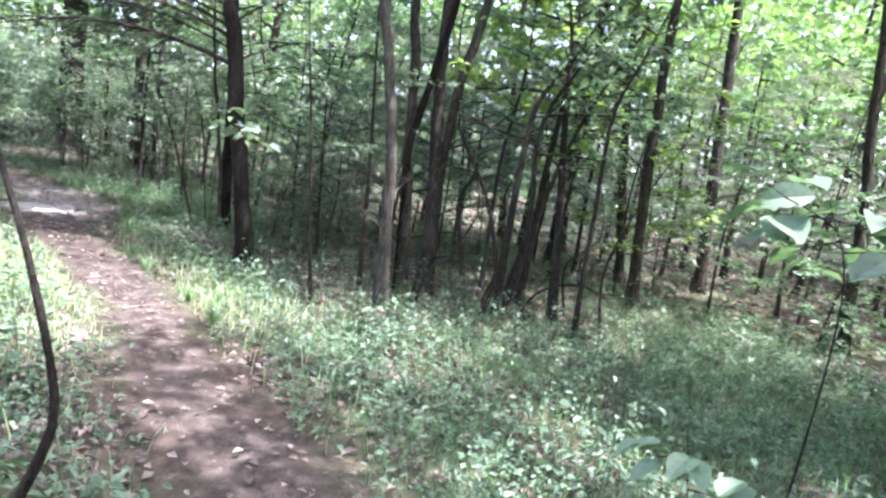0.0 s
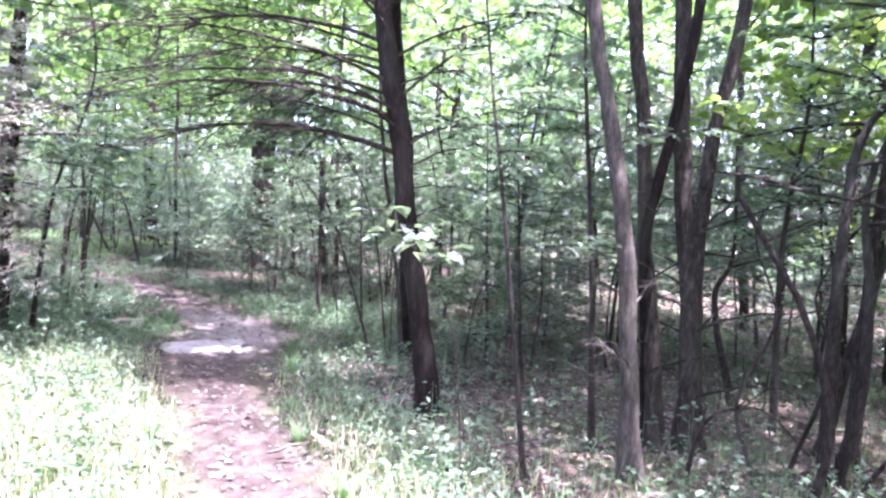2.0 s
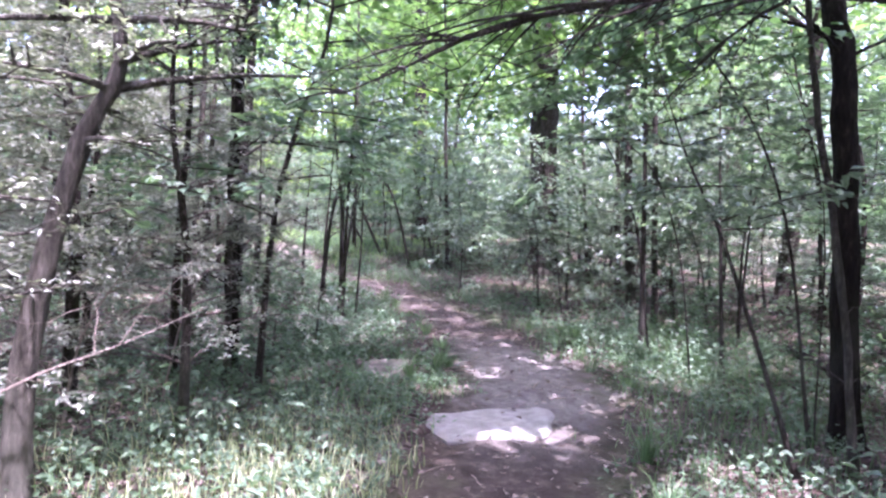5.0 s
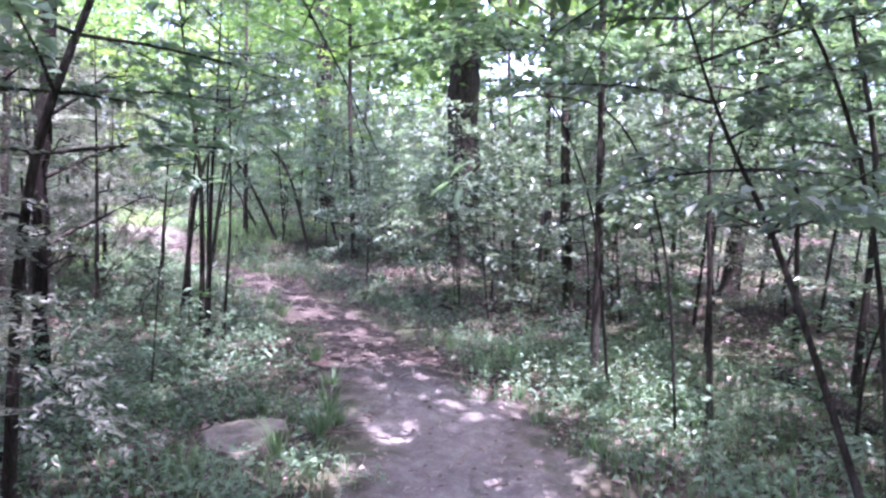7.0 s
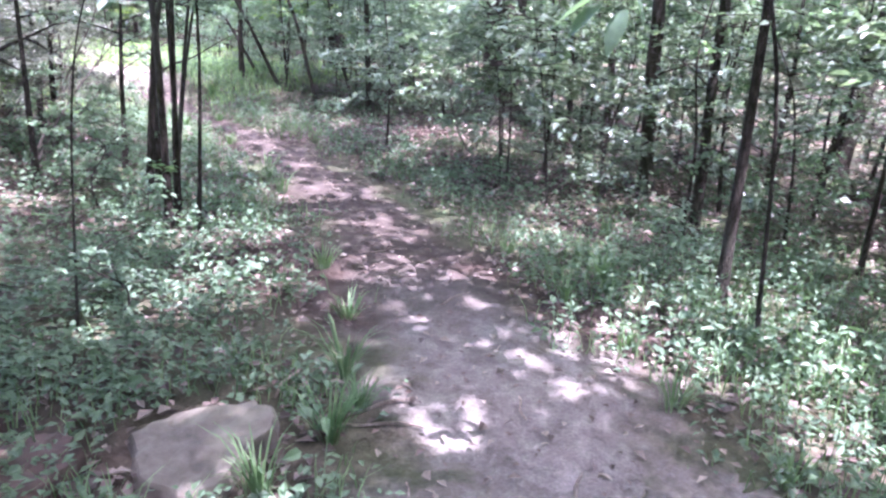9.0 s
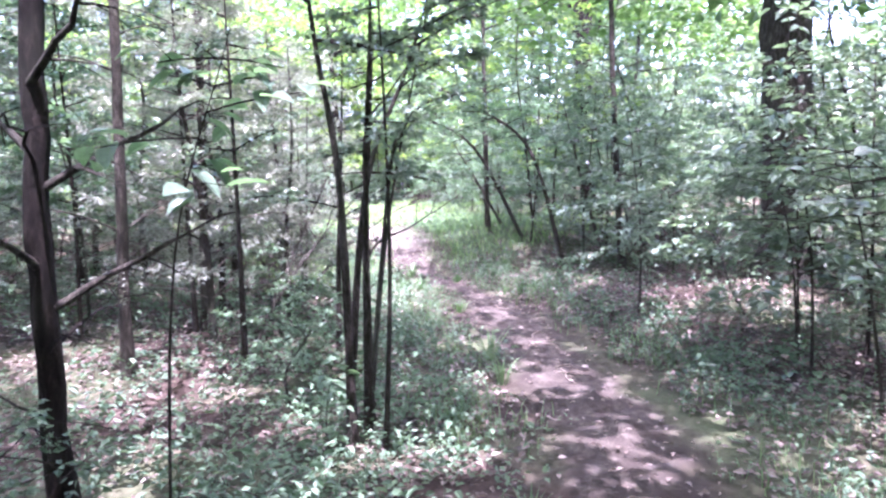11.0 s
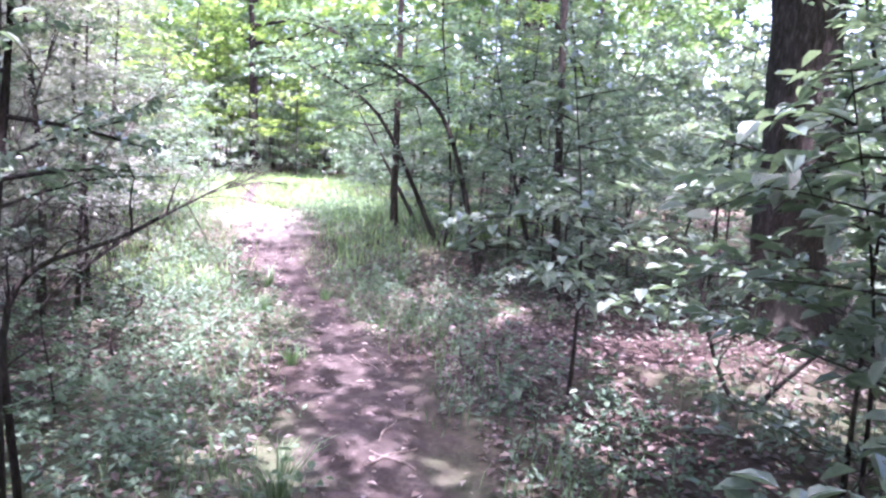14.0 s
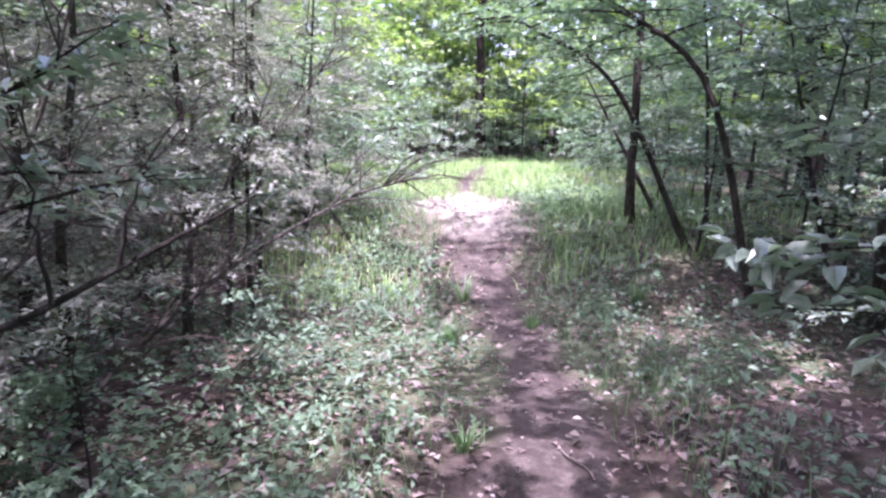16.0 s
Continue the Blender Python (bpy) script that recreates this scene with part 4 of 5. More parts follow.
# ---- the plants that stand beside the walk ----
YT = "thin dark stem of a young tree"
STEMS = [
    # stem points, radius, leaf size (0: bare), branches, spread, leaves from, label
    ([(-1.18, 6.45, 0), (-1.42, 6.42, 1.6), (-1.58, 6.4, 2.6), (-1.72, 6.4, 3.7)], .018, .07, 12, .6, .3, YT),
    ([(-0.84, 7.35, 0), (-0.93, 7.33, 1.3), (-1.08, 7.3, 2.8), (-1.15, 7.3, 4)], .027, .07, 9, .8, .55, YT),
    ([(1.45, 6.7, 0), (1.42, 6.7, 1.2), (1.4, 6.7, 2.2), (1.58, 6.7, 2.8), (1.85, 6.6, 3.7)], .03, .07, 8, .8, .6, YT),
    ([(.68, 7.15, 0), (.65, 7.1, .6), (.65, 7.1, 1.7), (.71, 7.1, 2.3), (.95, 7.1, 2.7), (1.3, 7.1, 3.5)], .052, .06, 8, .9, .55, "crooked dark stem of a many-stemmed shrub"),
    ([(.74, 7.2, 0), (.84, 7.15, .6), (.83, 7.1, 1.28), (.77, 7.1, 2.0), (1.0, 7.0, 2.6), (1.5, 6.9, 3.4)], .045, .06, 8, .9, .55, "leaning crooked stem of a many-stemmed shrub"),
    ([(0.96, 7.7, 0), (.99, 7.7, 1.44), (1.05, 7.7, 2.7), (1.02, 7.7, 3.6)], .055, .07, 8, 1.0, .6, "crooked dark stem of a many-stemmed shrub"),
    ([(1.3, 7.2, 0), (1.16, 7.1, 1.07), (1.0, 7.1, 2.2), (.93, 7.1, 2.9), (.75, 7.1, 3.6)], .055, .07, 8, 1.0, .6, "mossy grey stem of a many-stemmed shrub"),
    ([(0.8, 7.9, 0), (1.0, 7.9, 1.0), (1.3, 7.8, 2.2), (1.9, 7.7, 3.6)], .05, .07, 8, 1.0, .55, "leaning stem of a many-stemmed shrub"),
    ([(.35, 9.2, 0), (.11, 9.27, 1.0), (.25, 9.27, 1.5), (.2, 9.3, 2.6)], .04, .07, 7, .8, .6, YT),
    ([(0.45, 6.6, 0), (0.55, 6.6, 0.5), (0.35, 6.55, 1.2), (-0.08, 6.52, 1.94), (.27, 6.49, 1.9), (.74, 6.45, 1.8), (1.05, 6.42, 1.55)], .028, 0, 9, .5, .45, "dead arching branch among the stems"),
    ([(2.5, 14.3, 0), (2.41, 14.3, 1.5), (2.6, 14.3, 3.5), (3, 14.2, 5.2)], .08, .12, 10, 1.4, .5, YT),
    ([(3.3, 12.7, 0), (3.37, 12.7, 1.7), (3.4, 12.7, 4)], .05, .1, 8, 1.0, .5, YT),
    ([(6.6, 15.8, 0), (6.5, 15.8, 1.5), (6.4, 15.8, 5)], .1, .13, 9, 1.5, .45, YT),
    ([(5.59, 11, 0), (5.5, 11, 1.0), (5.3, 11, 3.5)], .04, .1, 8, 1.0, .5, YT),
    ([(-2.3, 10.16, 0), (-2.37, 10.1, 1), (-2.5, 10.1, 3)], .028, .07, 9, .9, .45, YT),
    ([(-1.75, 9.43, 0), (-1.85, 9.4, 1.1), (-2, 9.4, 3)], .028, .07, 9, .9, .5, YT),
    ([(-7.55, 8.12, 0), (-7.54, 8.14, 1.9), (-7.5, 8.1, 3.4)], .03, .06, 10, .8, .55, YT),
    ([(-5.7, 12.3, 0), (-5.78, 12.3, 2.4), (-5.85, 12.3, 3.6), (-5.9, 12.3, 4.6)], .033, .08, 18, 1.2, .35, "straight dark stem of a young tree over green herbs"),
    ([(-4.6, 11.6, 0), (-4.72, 11.6, 1.7), (-4.8, 11.6, 3.3)], .023, .075, 14, 1.0, .38, YT),
    ([(-3.5, 9.46, 0), (-3.75, 9.46, .59), (-4.06, 9.47, 1.41), (-4.32, 9.47, 1.95), (-4.6, 9.5, 2.7)], .019, .07, 12, .9, .5, "leaning pale stem of a young tree"),
    ([(-9.32, 11.0, 0), (-9.33, 10.99, 1.5), (-9.37, 10.89, 2.4), (-9.5, 10.8, 3.8)], .03, .06, 9, .8, .62, "slim brown trunk in a clump of young stems"),
    ([(-9.5, 11.2, 0), (-9.5, 11.26, 1.6), (-9.5, 11.33, 2.5), (-9.5, 11.4, 4)], .025, .06, 9, .8, .62, "slim dark trunk in a clump of young stems"),
    ([(-10.3, 11.5, 0), (-10.25, 11.68, 1.5), (-10.1, 12.0, 2.4), (-9.95, 12.2, 3.2)], .03, .06, 9, .8, .6, "leaning thin stem in a clump of young stems"),
    ([(-9.2, 11.15, 0), (-9.15, 11.2, 1.3), (-9.2, 11.2, 3.2)], .018, .06, 6, .6, .55, YT),
    ([(-9.75, 11.35, 0), (-9.65, 11.5, 1.3), (-9.5, 11.8, 2.8)], .018, .06, 6, .6, .55, YT),
    ([(-11.1, 10.98, 0), (-11.1, 11, 1.5), (-11.1, 11, 3.2)], .028, .06, 9, .8, .45, YT),
    ([(-12.9, 11.1, 0), (-12.9, 11.1, 1.7), (-12.9, 11.1, 3.4)], .028, .06, 9, .9, .45, YT),
    ([(-13.4, 17.0, 0), (-13.84, 16.67, 1.87), (-14.5, 16.0, 2.6), (-15, 15.5, 3.0)], .036, .075, 20, 1.1, .4, "young tree leaning over the path with leafy boughs"),
    ([(-14.85, 17.5, 0), (-15.4, 16.84, 1.9), (-16, 16.2, 2.5), (-16.4, 15.7, 2.8)], .036, .075, 20, 1.1, .4, "young tree leaning over the path with leafy boughs"),
    ([(-15.83, 17.9, 0), (-16.17, 17.5, 1.26), (-16.6, 17, 2.4)], .036, .08, 16, 1.1, .4, YT),
    ([(-13.34, 17.9, 0), (-13.53, 17.7, .9), (-13.8, 17.4, 2.6)], .04, .08, 16, 1.1, .4, YT),
    ([(-13.88, 12.76, 0), (-13.87, 12.83, 1.06), (-13.8, 12.9, 2.8)], .024, .05, 10, .7, .35, YT),
    ([(-14.4, 12.97, 0), (-14.38, 12.96, .7), (-14.4, 13, 2.5)], .03, .05, 10, .7, .35, YT),
    ([(-11.13, 11.83, 0), (-11.14, 11.88, .94), (-11.15, 11.94, 1.6), (-11.1, 12.0, 3)], .026, .05, 10, .7, .45, YT),
    ([(-10.6, 11.82, 0), (-10.6, 11.84, 1.0), (-10.59, 11.9, 1.65), (-10.6, 12, 2.8)], .03, .05, 9, .7, .5, YT),
    ([(-18.27, 11, 0), (-18.29, 11.1, 1.84), (-18.3, 11.2, 3.5)], .05, .08, 14, 1.1, .35, YT),
]
for pts, r, size, nb, sp, lo, lab in STEMS:
    young_tree("young_tree", lab, pts, r, MAT_SAPLING if r > .03 else MAT_BUSH, nb, sp, lo, size or .05, (3.2 / size if size else 0), MAT_STEM, twigs=3)

young_tree("young_tree", "young tree with lobed leaves coloured bright yellow-green as if sunlit", [(.55, 8.3, 0), (.5, 8.25, 1.6), (.6, 8.2, 2.8), (.5, 8.1, 4.4)], .03, MAT_SUNNY, 22, 1.1, .5, .11, 24, twigs=3, wide=.7)
for q in ([(-5.4, 11.8, 0), (-5.6, 11.6, 1.6), (-6.1, 11.3, 2.6), (-6.7, 11.0, 2.75)], [(-3.55, 10.0, 0), (-3.8, 9.8, 1.7), (-4.3, 9.4, 2.7), (-4.9, 9.1, 2.9)]):
    young_tree("young_tree", "thin young tree leaning over the path with leafy boughs", q, .012, MAT_SAPLING, 18, .75, .6, .095, 34, twigs=3, rise=.1)
# pale leaning tree at the edge of the sunlit grass, and its thinner neighbour
young_tree("young_tree", "pale-barked leaning trunk beside the sunlit grass", [(-6.1, 6.05, 0), (-6.12, 6.12, .85), (-6.0, 6.3, 1.75), (-5.9, 6.45, 2.2), (-6.1, 6.4, 3.0), (-6.3, 6.4, 4.2)], .07,
           MAT_CEDAR, 18, .85, .45, .045, 46, MAT_PALE, 5, .35, .2, False)
young_tree("young_tree", "thin pale trunk beside the sunlit grass", [(-5.75, 5.35, 0), (-5.65, 5.5, .74), (-5.6, 5.6, 1.22), (-5.7, 5.8, 2.4)], .036, MAT_CEDAR, 14, .8, .5, .045, 38, MAT_PALE, 4, .35, .2, False)


def big_leaf_plant(label, pts, n, size, r=.008, twig=0.35, mat=None, low=.72):
    """A thin arching stem with a few large leaves near its end."""
    young_tree("young_tree", label, pts, r, mat or MAT_HERB, n, twig, low, size, 1.3 / size, twigs=1, wide=.6, rise=.1, start=.35, tilt=.25, six="broad")


big_leaf_plant("sapling with large leaves catching the sun", [(1.6, 2.75, 0), (1.45, 2.42, 1.2), (1.2, 2.22, 1.62)], 8, .15, .006)
big_leaf_plant("thin plant with broad pale leaves", [(0.95, 1.95, 0), (0.85, 1.85, .5), (0.75, 1.8, .9)], 3, .11, .005, .15)
big_leaf_plant("sapling with large leaves before the cedar trunk", [(-1.5, 6.1, 0), (-1.65, 6.08, 1.0), (-2.12, 6.02, 1.72)], 9, .1, .006, .3, MAT_BUSH)


def hanging_spray(label, stem, r, blades, wide, mat):
    """A thin arching sapling whose long leaves hang one by one from its tip; blades: base and tip of each leaf."""
    line = flow(np.array(stem, float), 24)
    org = np.array([line[0][0], line[0][1], float(height(line[0][0], line[0][1]))])
    line[0][2] = org[2] - 0.05
    e = new("young_tree")
    e.matrix_world = Matrix.Translation(org)
    part("trunk", mesh_of("trunk", [tube(line - org, r * (1 - .75 * np.linspace(0, 1, 24)), 7, .04)], True), MAT_STEM, e)
    for b, t in blades:
        b, t = np.array(b), np.array(t)
        k = line[np.argmin(np.linalg.norm(line - b, axis=1))]
        twig = part("leaf_stalk", mesh_of("leaf_stalk", [tube(np.array([k, (k + b) / 2 + [0, 0, .012], b]) - org, [.002, .0016, .0012], 4)], True), MAT_STEM, e)
        ln = np.linalg.norm(t - b)
        part("leaf", mesh_of("leaf", [broad_leaves((b - org)[None], (t - b)[None], np.array([ln]), np.array([ln * wide * rng.uniform(.85, 1.15)]), ups(1, .35))], True), mat, twig)
    tagged(e, label, "sapling", "understorey")


hanging_spray("sapling with long pale leaves hanging over the path", [(-4.7, 11.0, 0), (-4.8, 10.75, 1.3), (-5.05, 10.4, 2.05), (-5.55, 9.95, 2.12), (-5.75, 9.83, 2.0)], .01,
              [((-5.79, 9.89, 1.65), (-5.93, 9.82, 1.58)), ((-5.81, 9.91, 1.62), (-5.89, 9.85, 1.54)), ((-5.74, 9.91, 1.61), (-5.78, 9.87, 1.49)), ((-5.71, 9.91, 1.76), (-5.83, 9.86, 1.68)), ((-5.79, 9.99, 1.74), (-5.72, 9.98, 1.78)), ((-5.7, 9.95, 1.71), (-5.76, 9.91, 1.65)), ((-5.64, 9.92, 1.76), (-5.69, 9.89, 1.71)), ((-5.77, 9.98, 1.67), (-5.69, 9.98, 1.58)), ((-5.82, 9.98, 1.8), (-5.91, 9.93, 1.76))], .46, MAT_SAPLING)

big_leaf_plant("sapling with bright green hanging leaves", [(-3.55, 10.1, 0), (-3.6, 10.0, 1.8), (-4.1, 9.6, 2.8), (-5.1, 8.9, 2.3)], 16, .1, .006, .5, MAT_GRASS, .6)
big_leaf_plant("sapling with large round leaves beside the path", [(-8.3, 9.7, 0), (-8.2, 9.78, 1.3), (-7.9, 9.92, 2.05)], 9, .1, .007, .3, MAT_SAPLING)
big_leaf_plant("sapling with bright green leaves over the grass", [(-5.3, 3.9, 0), (-5.0, 4.3, 1.2), (-4.7, 4.6, 2.0)], 18, .1, .012, .6, MAT_GRASS)
big_leaf_plant("shrub with long pale leaves in flat sprays", [(-8.5, 14.6, 0), (-8.5, 14.4, 1.0), (-8.6, 14.1, 1.95)], 16, .1, .012, .7, MAT_BUSH)
big_leaf_plant("shrub with long pale leaves in flat sprays", [(-7.6, 13.9, 0), (-7.7, 13.8, 0.9), (-7.8, 13.6, 1.75)], 14, .1, .012, .6, MAT_BUSH)
big_leaf_plant("low plant with broad white-lit leaves", [(-9.3, 10.8, 0), (-9.33, 10.85, .3), (-9.37, 10.92, .5)], 5, .09, .005, .14)
for q in ([(-7.9, 15.4, 0), (-7.95, 15.3, 1.1), (-8.1, 15.1, 2.3)], [(-8.2, 14.2, 0), (-8.2, 14.1, 1.0), (-8.3, 13.95, 1.9)], [(-8.7, 15.0, 0), (-8.65, 14.8, 1.2), (-8.6, 14.6, 2.7)], [(-10.3, 14.9, 0), (-10.3, 14.9, 1.0), (-10.4, 14.8, 2.2)]):
    young_tree("young_tree", "leafy young tree with long pale leaves in flat sprays", q, .014, MAT_BUSH, 20, .85, .38, .1, 26, twigs=3, rise=.1, tilt=.3)


def arching(label, pts, r, twigs, mat=None, reach=.8):
    """A bare arching branch with fine twigs, rooted in the ground."""
    p = np.array(pts, float)
    org = np.array([p[0][0], p[0][1], float(height(p[0][0], p[0][1]))])
    line = flow(p, 20)
    line[0][2] = org[2] - 0.05
    e = new("bare_shrub")
    e.matrix_world = Matrix.Translation(org)
    part("branch", mesh_of("branch", [tube(line - org, r * (1 - .85 * np.linspace(0, 1, 20)), 7, .05)], True), mat or MAT_STEM, e)
    tw = []
    for q in range(twigs):
        k = int(rng.integers(4, 19))
        d = unit(line[k] - line[k - 1])
        tw += bare_limb(line[k], unit(d + rng.normal(size=3) * 0.75 + np.array([0, 0, .25])), reach * rng.uniform(.4, 1), r * .3, .2, 5, org, .1)
    part("twig_growth", mesh_of("twig_growth", tw, True), mat or MAT_STEM, e)["kind"] = "stuff"
    tagged(e, label, "shrub", "bare shrubs")


arching("bare dark branch arching towards the path", [(-12.6, 11.9, 0), (-12.59, 12.62, .69), (-12.58, 13.3, 1.1), (-12.57, 13.7, 1.22)], .016, 34, MAT_PALE)
arching("bare dark branch arching upwards", [(-13.3, 11.5, 0), (-13.4, 12.1, .5), (-13.5, 12.55, .8), (-13.6, 12.9, 1.3), (-13.64, 13.1, 1.8)], .016, 34, MAT_PALE)
arching("bare dark branch arching towards the path", [(-14.1, 11.9, 0), (-14.18, 12.59, .7), (-14.17, 13.3, 1.6), (-14.17, 13.7, 2.2)], .016, 34, MAT_PALE)
arching("thin bare shrub with side twigs", [(-10.66, 11.9, 0), (-10.66, 11.9, .9), (-10.57, 12.3, 1.15), (-10.46, 12.7, 1.38)], .018, 10, None, .4)
arching("slim stem of a clump arching over the path", [(-9.75, 11.35, 0), (-9.66, 11.51, 1.49), (-9.66, 11.62, 1.87), (-9.68, 11.86, 2.06), (-9.78, 12.27, 2.15), (-9.82, 12.79, 2.27)], .014, 3, None, .3)
arching("slim forked stem in a clump of young stems", [(-9.6, 11.3, 0), (-9.66, 11.34, 1.32), (-9.66, 11.36, 1.87), (-9.62, 11.51, 2.09), (-9.56, 11.66, 2.31), (-9.57, 11.78, 2.48)], .013, 3, None, .3)
arching("bare twiggy shrub under the cedars", [(-12.0, 11.4, 0), (-11.9, 11.7, .7), (-11.8, 12.1, 1.5), (-11.7, 12.3, 2.1)], .016, 26, MAT_PALE)
arching("bare twiggy shrub under the cedars", [(-11.6, 11.2, 0), (-11.6, 11.5, .5), (-11.7, 12.0, 1.0), (-11.8, 12.5, 1.4)], .016, 26, MAT_PALE)
arching("bare brown bush beside a patch of sunlit litter", [(-9.5, 15.6, 0), (-9.7, 15.6, .3), (-9.9, 15.7, .7), (-10.0, 15.8, .9)], .02, 8)
arching("bare brown bush beside a patch of sunlit litter", [(-9.5, 15.7, 0), (-9.3, 15.7, .3), (-9.0, 15.8, .7), (-8.8, 15.9, .9)], .02, 8)
arching("long pale dead stick leaning in the grass", [(-5.15, 4.5, 0), (-5.05, 5.1, .55), (-4.98, 5.6, .92), (-5.15, 6.1, 1.0), (-5.4, 6.6, 1.06)], .009, 2, MAT_DEAD)
arching("pale dead twigs in the grass", [(-5.2, 5.0, 0), (-5.1, 5.0, .5), (-4.9, 5.0, .8)], .01, 6, MAT_DEAD)
for q in ([(.25, 7.0, 0), (.1, 7.1, .5), (.3, 7.1, 1.1), (.15, 7.2, 1.7), (.5, 7.2, 2.2)], [(.9, 7.2, 0), (1.1, 7.1, .35), (1.5, 7.0, .5), (1.9, 7.0, .35)], [(1.5, 7.6, 0), (1.4, 7.6, .6), (1.7, 7.5, 1.0), (1.6, 7.5, 1.6)],
          [(.5, 7.4, 0), (.7, 7.3, .8), (.55, 7.2, 1.3), (.9, 7.1, 1.9), (1.5, 7.0, 2.1)], [(-.2, 6.9, 0), (-.1, 6.9, .4), (.2, 6.8, .55), (.5, 6.8, .3)], [(1.7, 6.6, 0), (1.6, 6.6, .7), (1.8, 6.6, 1.4), (2.2, 6.5, 2.3)]):
    arching("tangled bare stem in the thicket of shrubs", q, .017, 7)
for q in ([(-6.6, 5.3, 0), (-6.4, 5.5, .6), (-6.2, 5.8, 1.0)], [(-7.0, 6.6, 0), (-6.7, 6.6, .7), (-6.3, 6.7, 1.2)], [(-7.3, 7.4, 0), (-7.1, 7.5, .8), (-6.7, 7.6, 1.5)], [(-6.3, 4.8, 0), (-6.0, 5.0, .5), (-5.6, 5.2, .7)]):
    arching("grey dead twigs at the foot of the cedars", q, .012, 14, MAT_DEAD)
arching("dark crooked vine rising beside the path", [(-1.27, 1.95, 0), (-1.16, 1.95, .26), (-1.1, 1.95, .42), (-1.08, 1.95, .61), (-1.2, 1.95, 1.01), (-1.31, 1.95, 1.29), (-1.5, 1.95, 1.8), (-1.6, 1.9, 2.8)], .022, 1)

# crooked side branches of the dark trunk
for z, a, ln in ((1.0, 75, .9), (1.55, 60, .8), (1.75, 200, .7), (1.2, 330, .6), (2.0, 20, .9)):
    arch = radians(a)
    o = np.array([-9.43, 9.5, z])
    e = part("limb", mesh_of("limb", bare_limb(np.zeros(3), (math.cos(arch), math.sin(arch), .3), ln, .022, .1, 5, np.zeros(3), .3), True), MAT_BARK)
    tree = [t for t in scene.objects if t.get("label") == "dark trunk with crooked side branches"][0]
    e.parent = tree
    e.location = o - np.array(tree.matrix_world.translation)


# ---- stones ----
def stone(name, label, outline, thick, mat, lift=0.0, tip=(0, 0)):
    """A flat stone with an uneven outline, broken edges and a rough top."""
    p = np.array(outline, float)
    c = p.mean(0)
    ring = flow(np.vstack([p, p[:1]]), 37)[:-1]
    ring = c + (ring - c) * (1 + 0.035 * rng.normal(size=(36, 1)))
    z0 = float(height(c[0], c[1])) + lift
    rows, scales = [], ((1.0, -0.08), (1.03, thick * .4), (0.985, thick * .85), (0.95, thick), (0.8, thick * 1.03), (0.6, thick), (0.4, thick * 1.04), (0.2, thick * 1.02))
    for s, z in scales:
        q = c + (ring - c) * s
        zz = z + (q - c) @ np.array(tip) + (0.009 * wave(q[:, 0], q[:, 1], 3.0, 33) + 0.005 * wave(q[:, 0], q[:, 1], 8.0, 34)) * (z > 0)
        rows.append(np.column_stack([q - c, zz]))
    v = np.vstack(rows + [np.array([[0, 0, thick * 1.03]])])
    i, j = np.meshgrid(np.arange(len(scales) - 1), np.arange(36), indexing="ij")
    k = (j + 1) % 36
    f = np.stack([i * 36 + j, i * 36 + k, (i + 1) * 36 + k, (i + 1) * 36 + j], -1).reshape(-1, 4)
    m = len(scales) * 36
    me = mesh_of(name, [(v, f)])
    bm = bmesh.new()
    bm.from_mesh(me)
    bm.verts.ensure_lookup_table()
    for q in range(36):
        bm.faces.new((bm.verts[m - 36 + q], bm.verts[m - 36 + (q + 1) % 36], bm.verts[m]))
    bmesh.ops.recalc_face_normals(bm, faces=bm.faces)
    bm.to_mesh(me)
    bm.free()
    ob = part(name, me, mat)
    ob.location = (c[0], c[1], z0)
    return tagged(ob, label, "stone")


stone("stone_slab", "pale flat limestone slab set across the path", [(-5.82, 8.72), (-5.56, 9.12), (-5.27, 9.42), (-5.05, 9.1), (-4.97, 8.8), (-5.2, 8.62), (-5.4, 8.4), (-5.66, 8.5)], .035, MAT_SLAB, .02)
stone("flat_rock", "weathered grey-brown flat rock in the grass", [(-7.15, 9.24), (-7.1, 9.45), (-6.95, 9.66), (-6.8, 9.62), (-6.74, 9.42), (-6.68, 9.2), (-6.92, 9.12)], .075, MAT_ROCK, 0, (-.05, .05))
stone("brown_rock", "reddish-brown rock half hidden by herbs", [(-7.45, 8.75), (-7.4, 9.0), (-7.2, 9.08), (-7.05, 8.95), (-7.1, 8.75), (-7.3, 8.65)], .07, MAT_REDROCK, 0, (.1, .15))


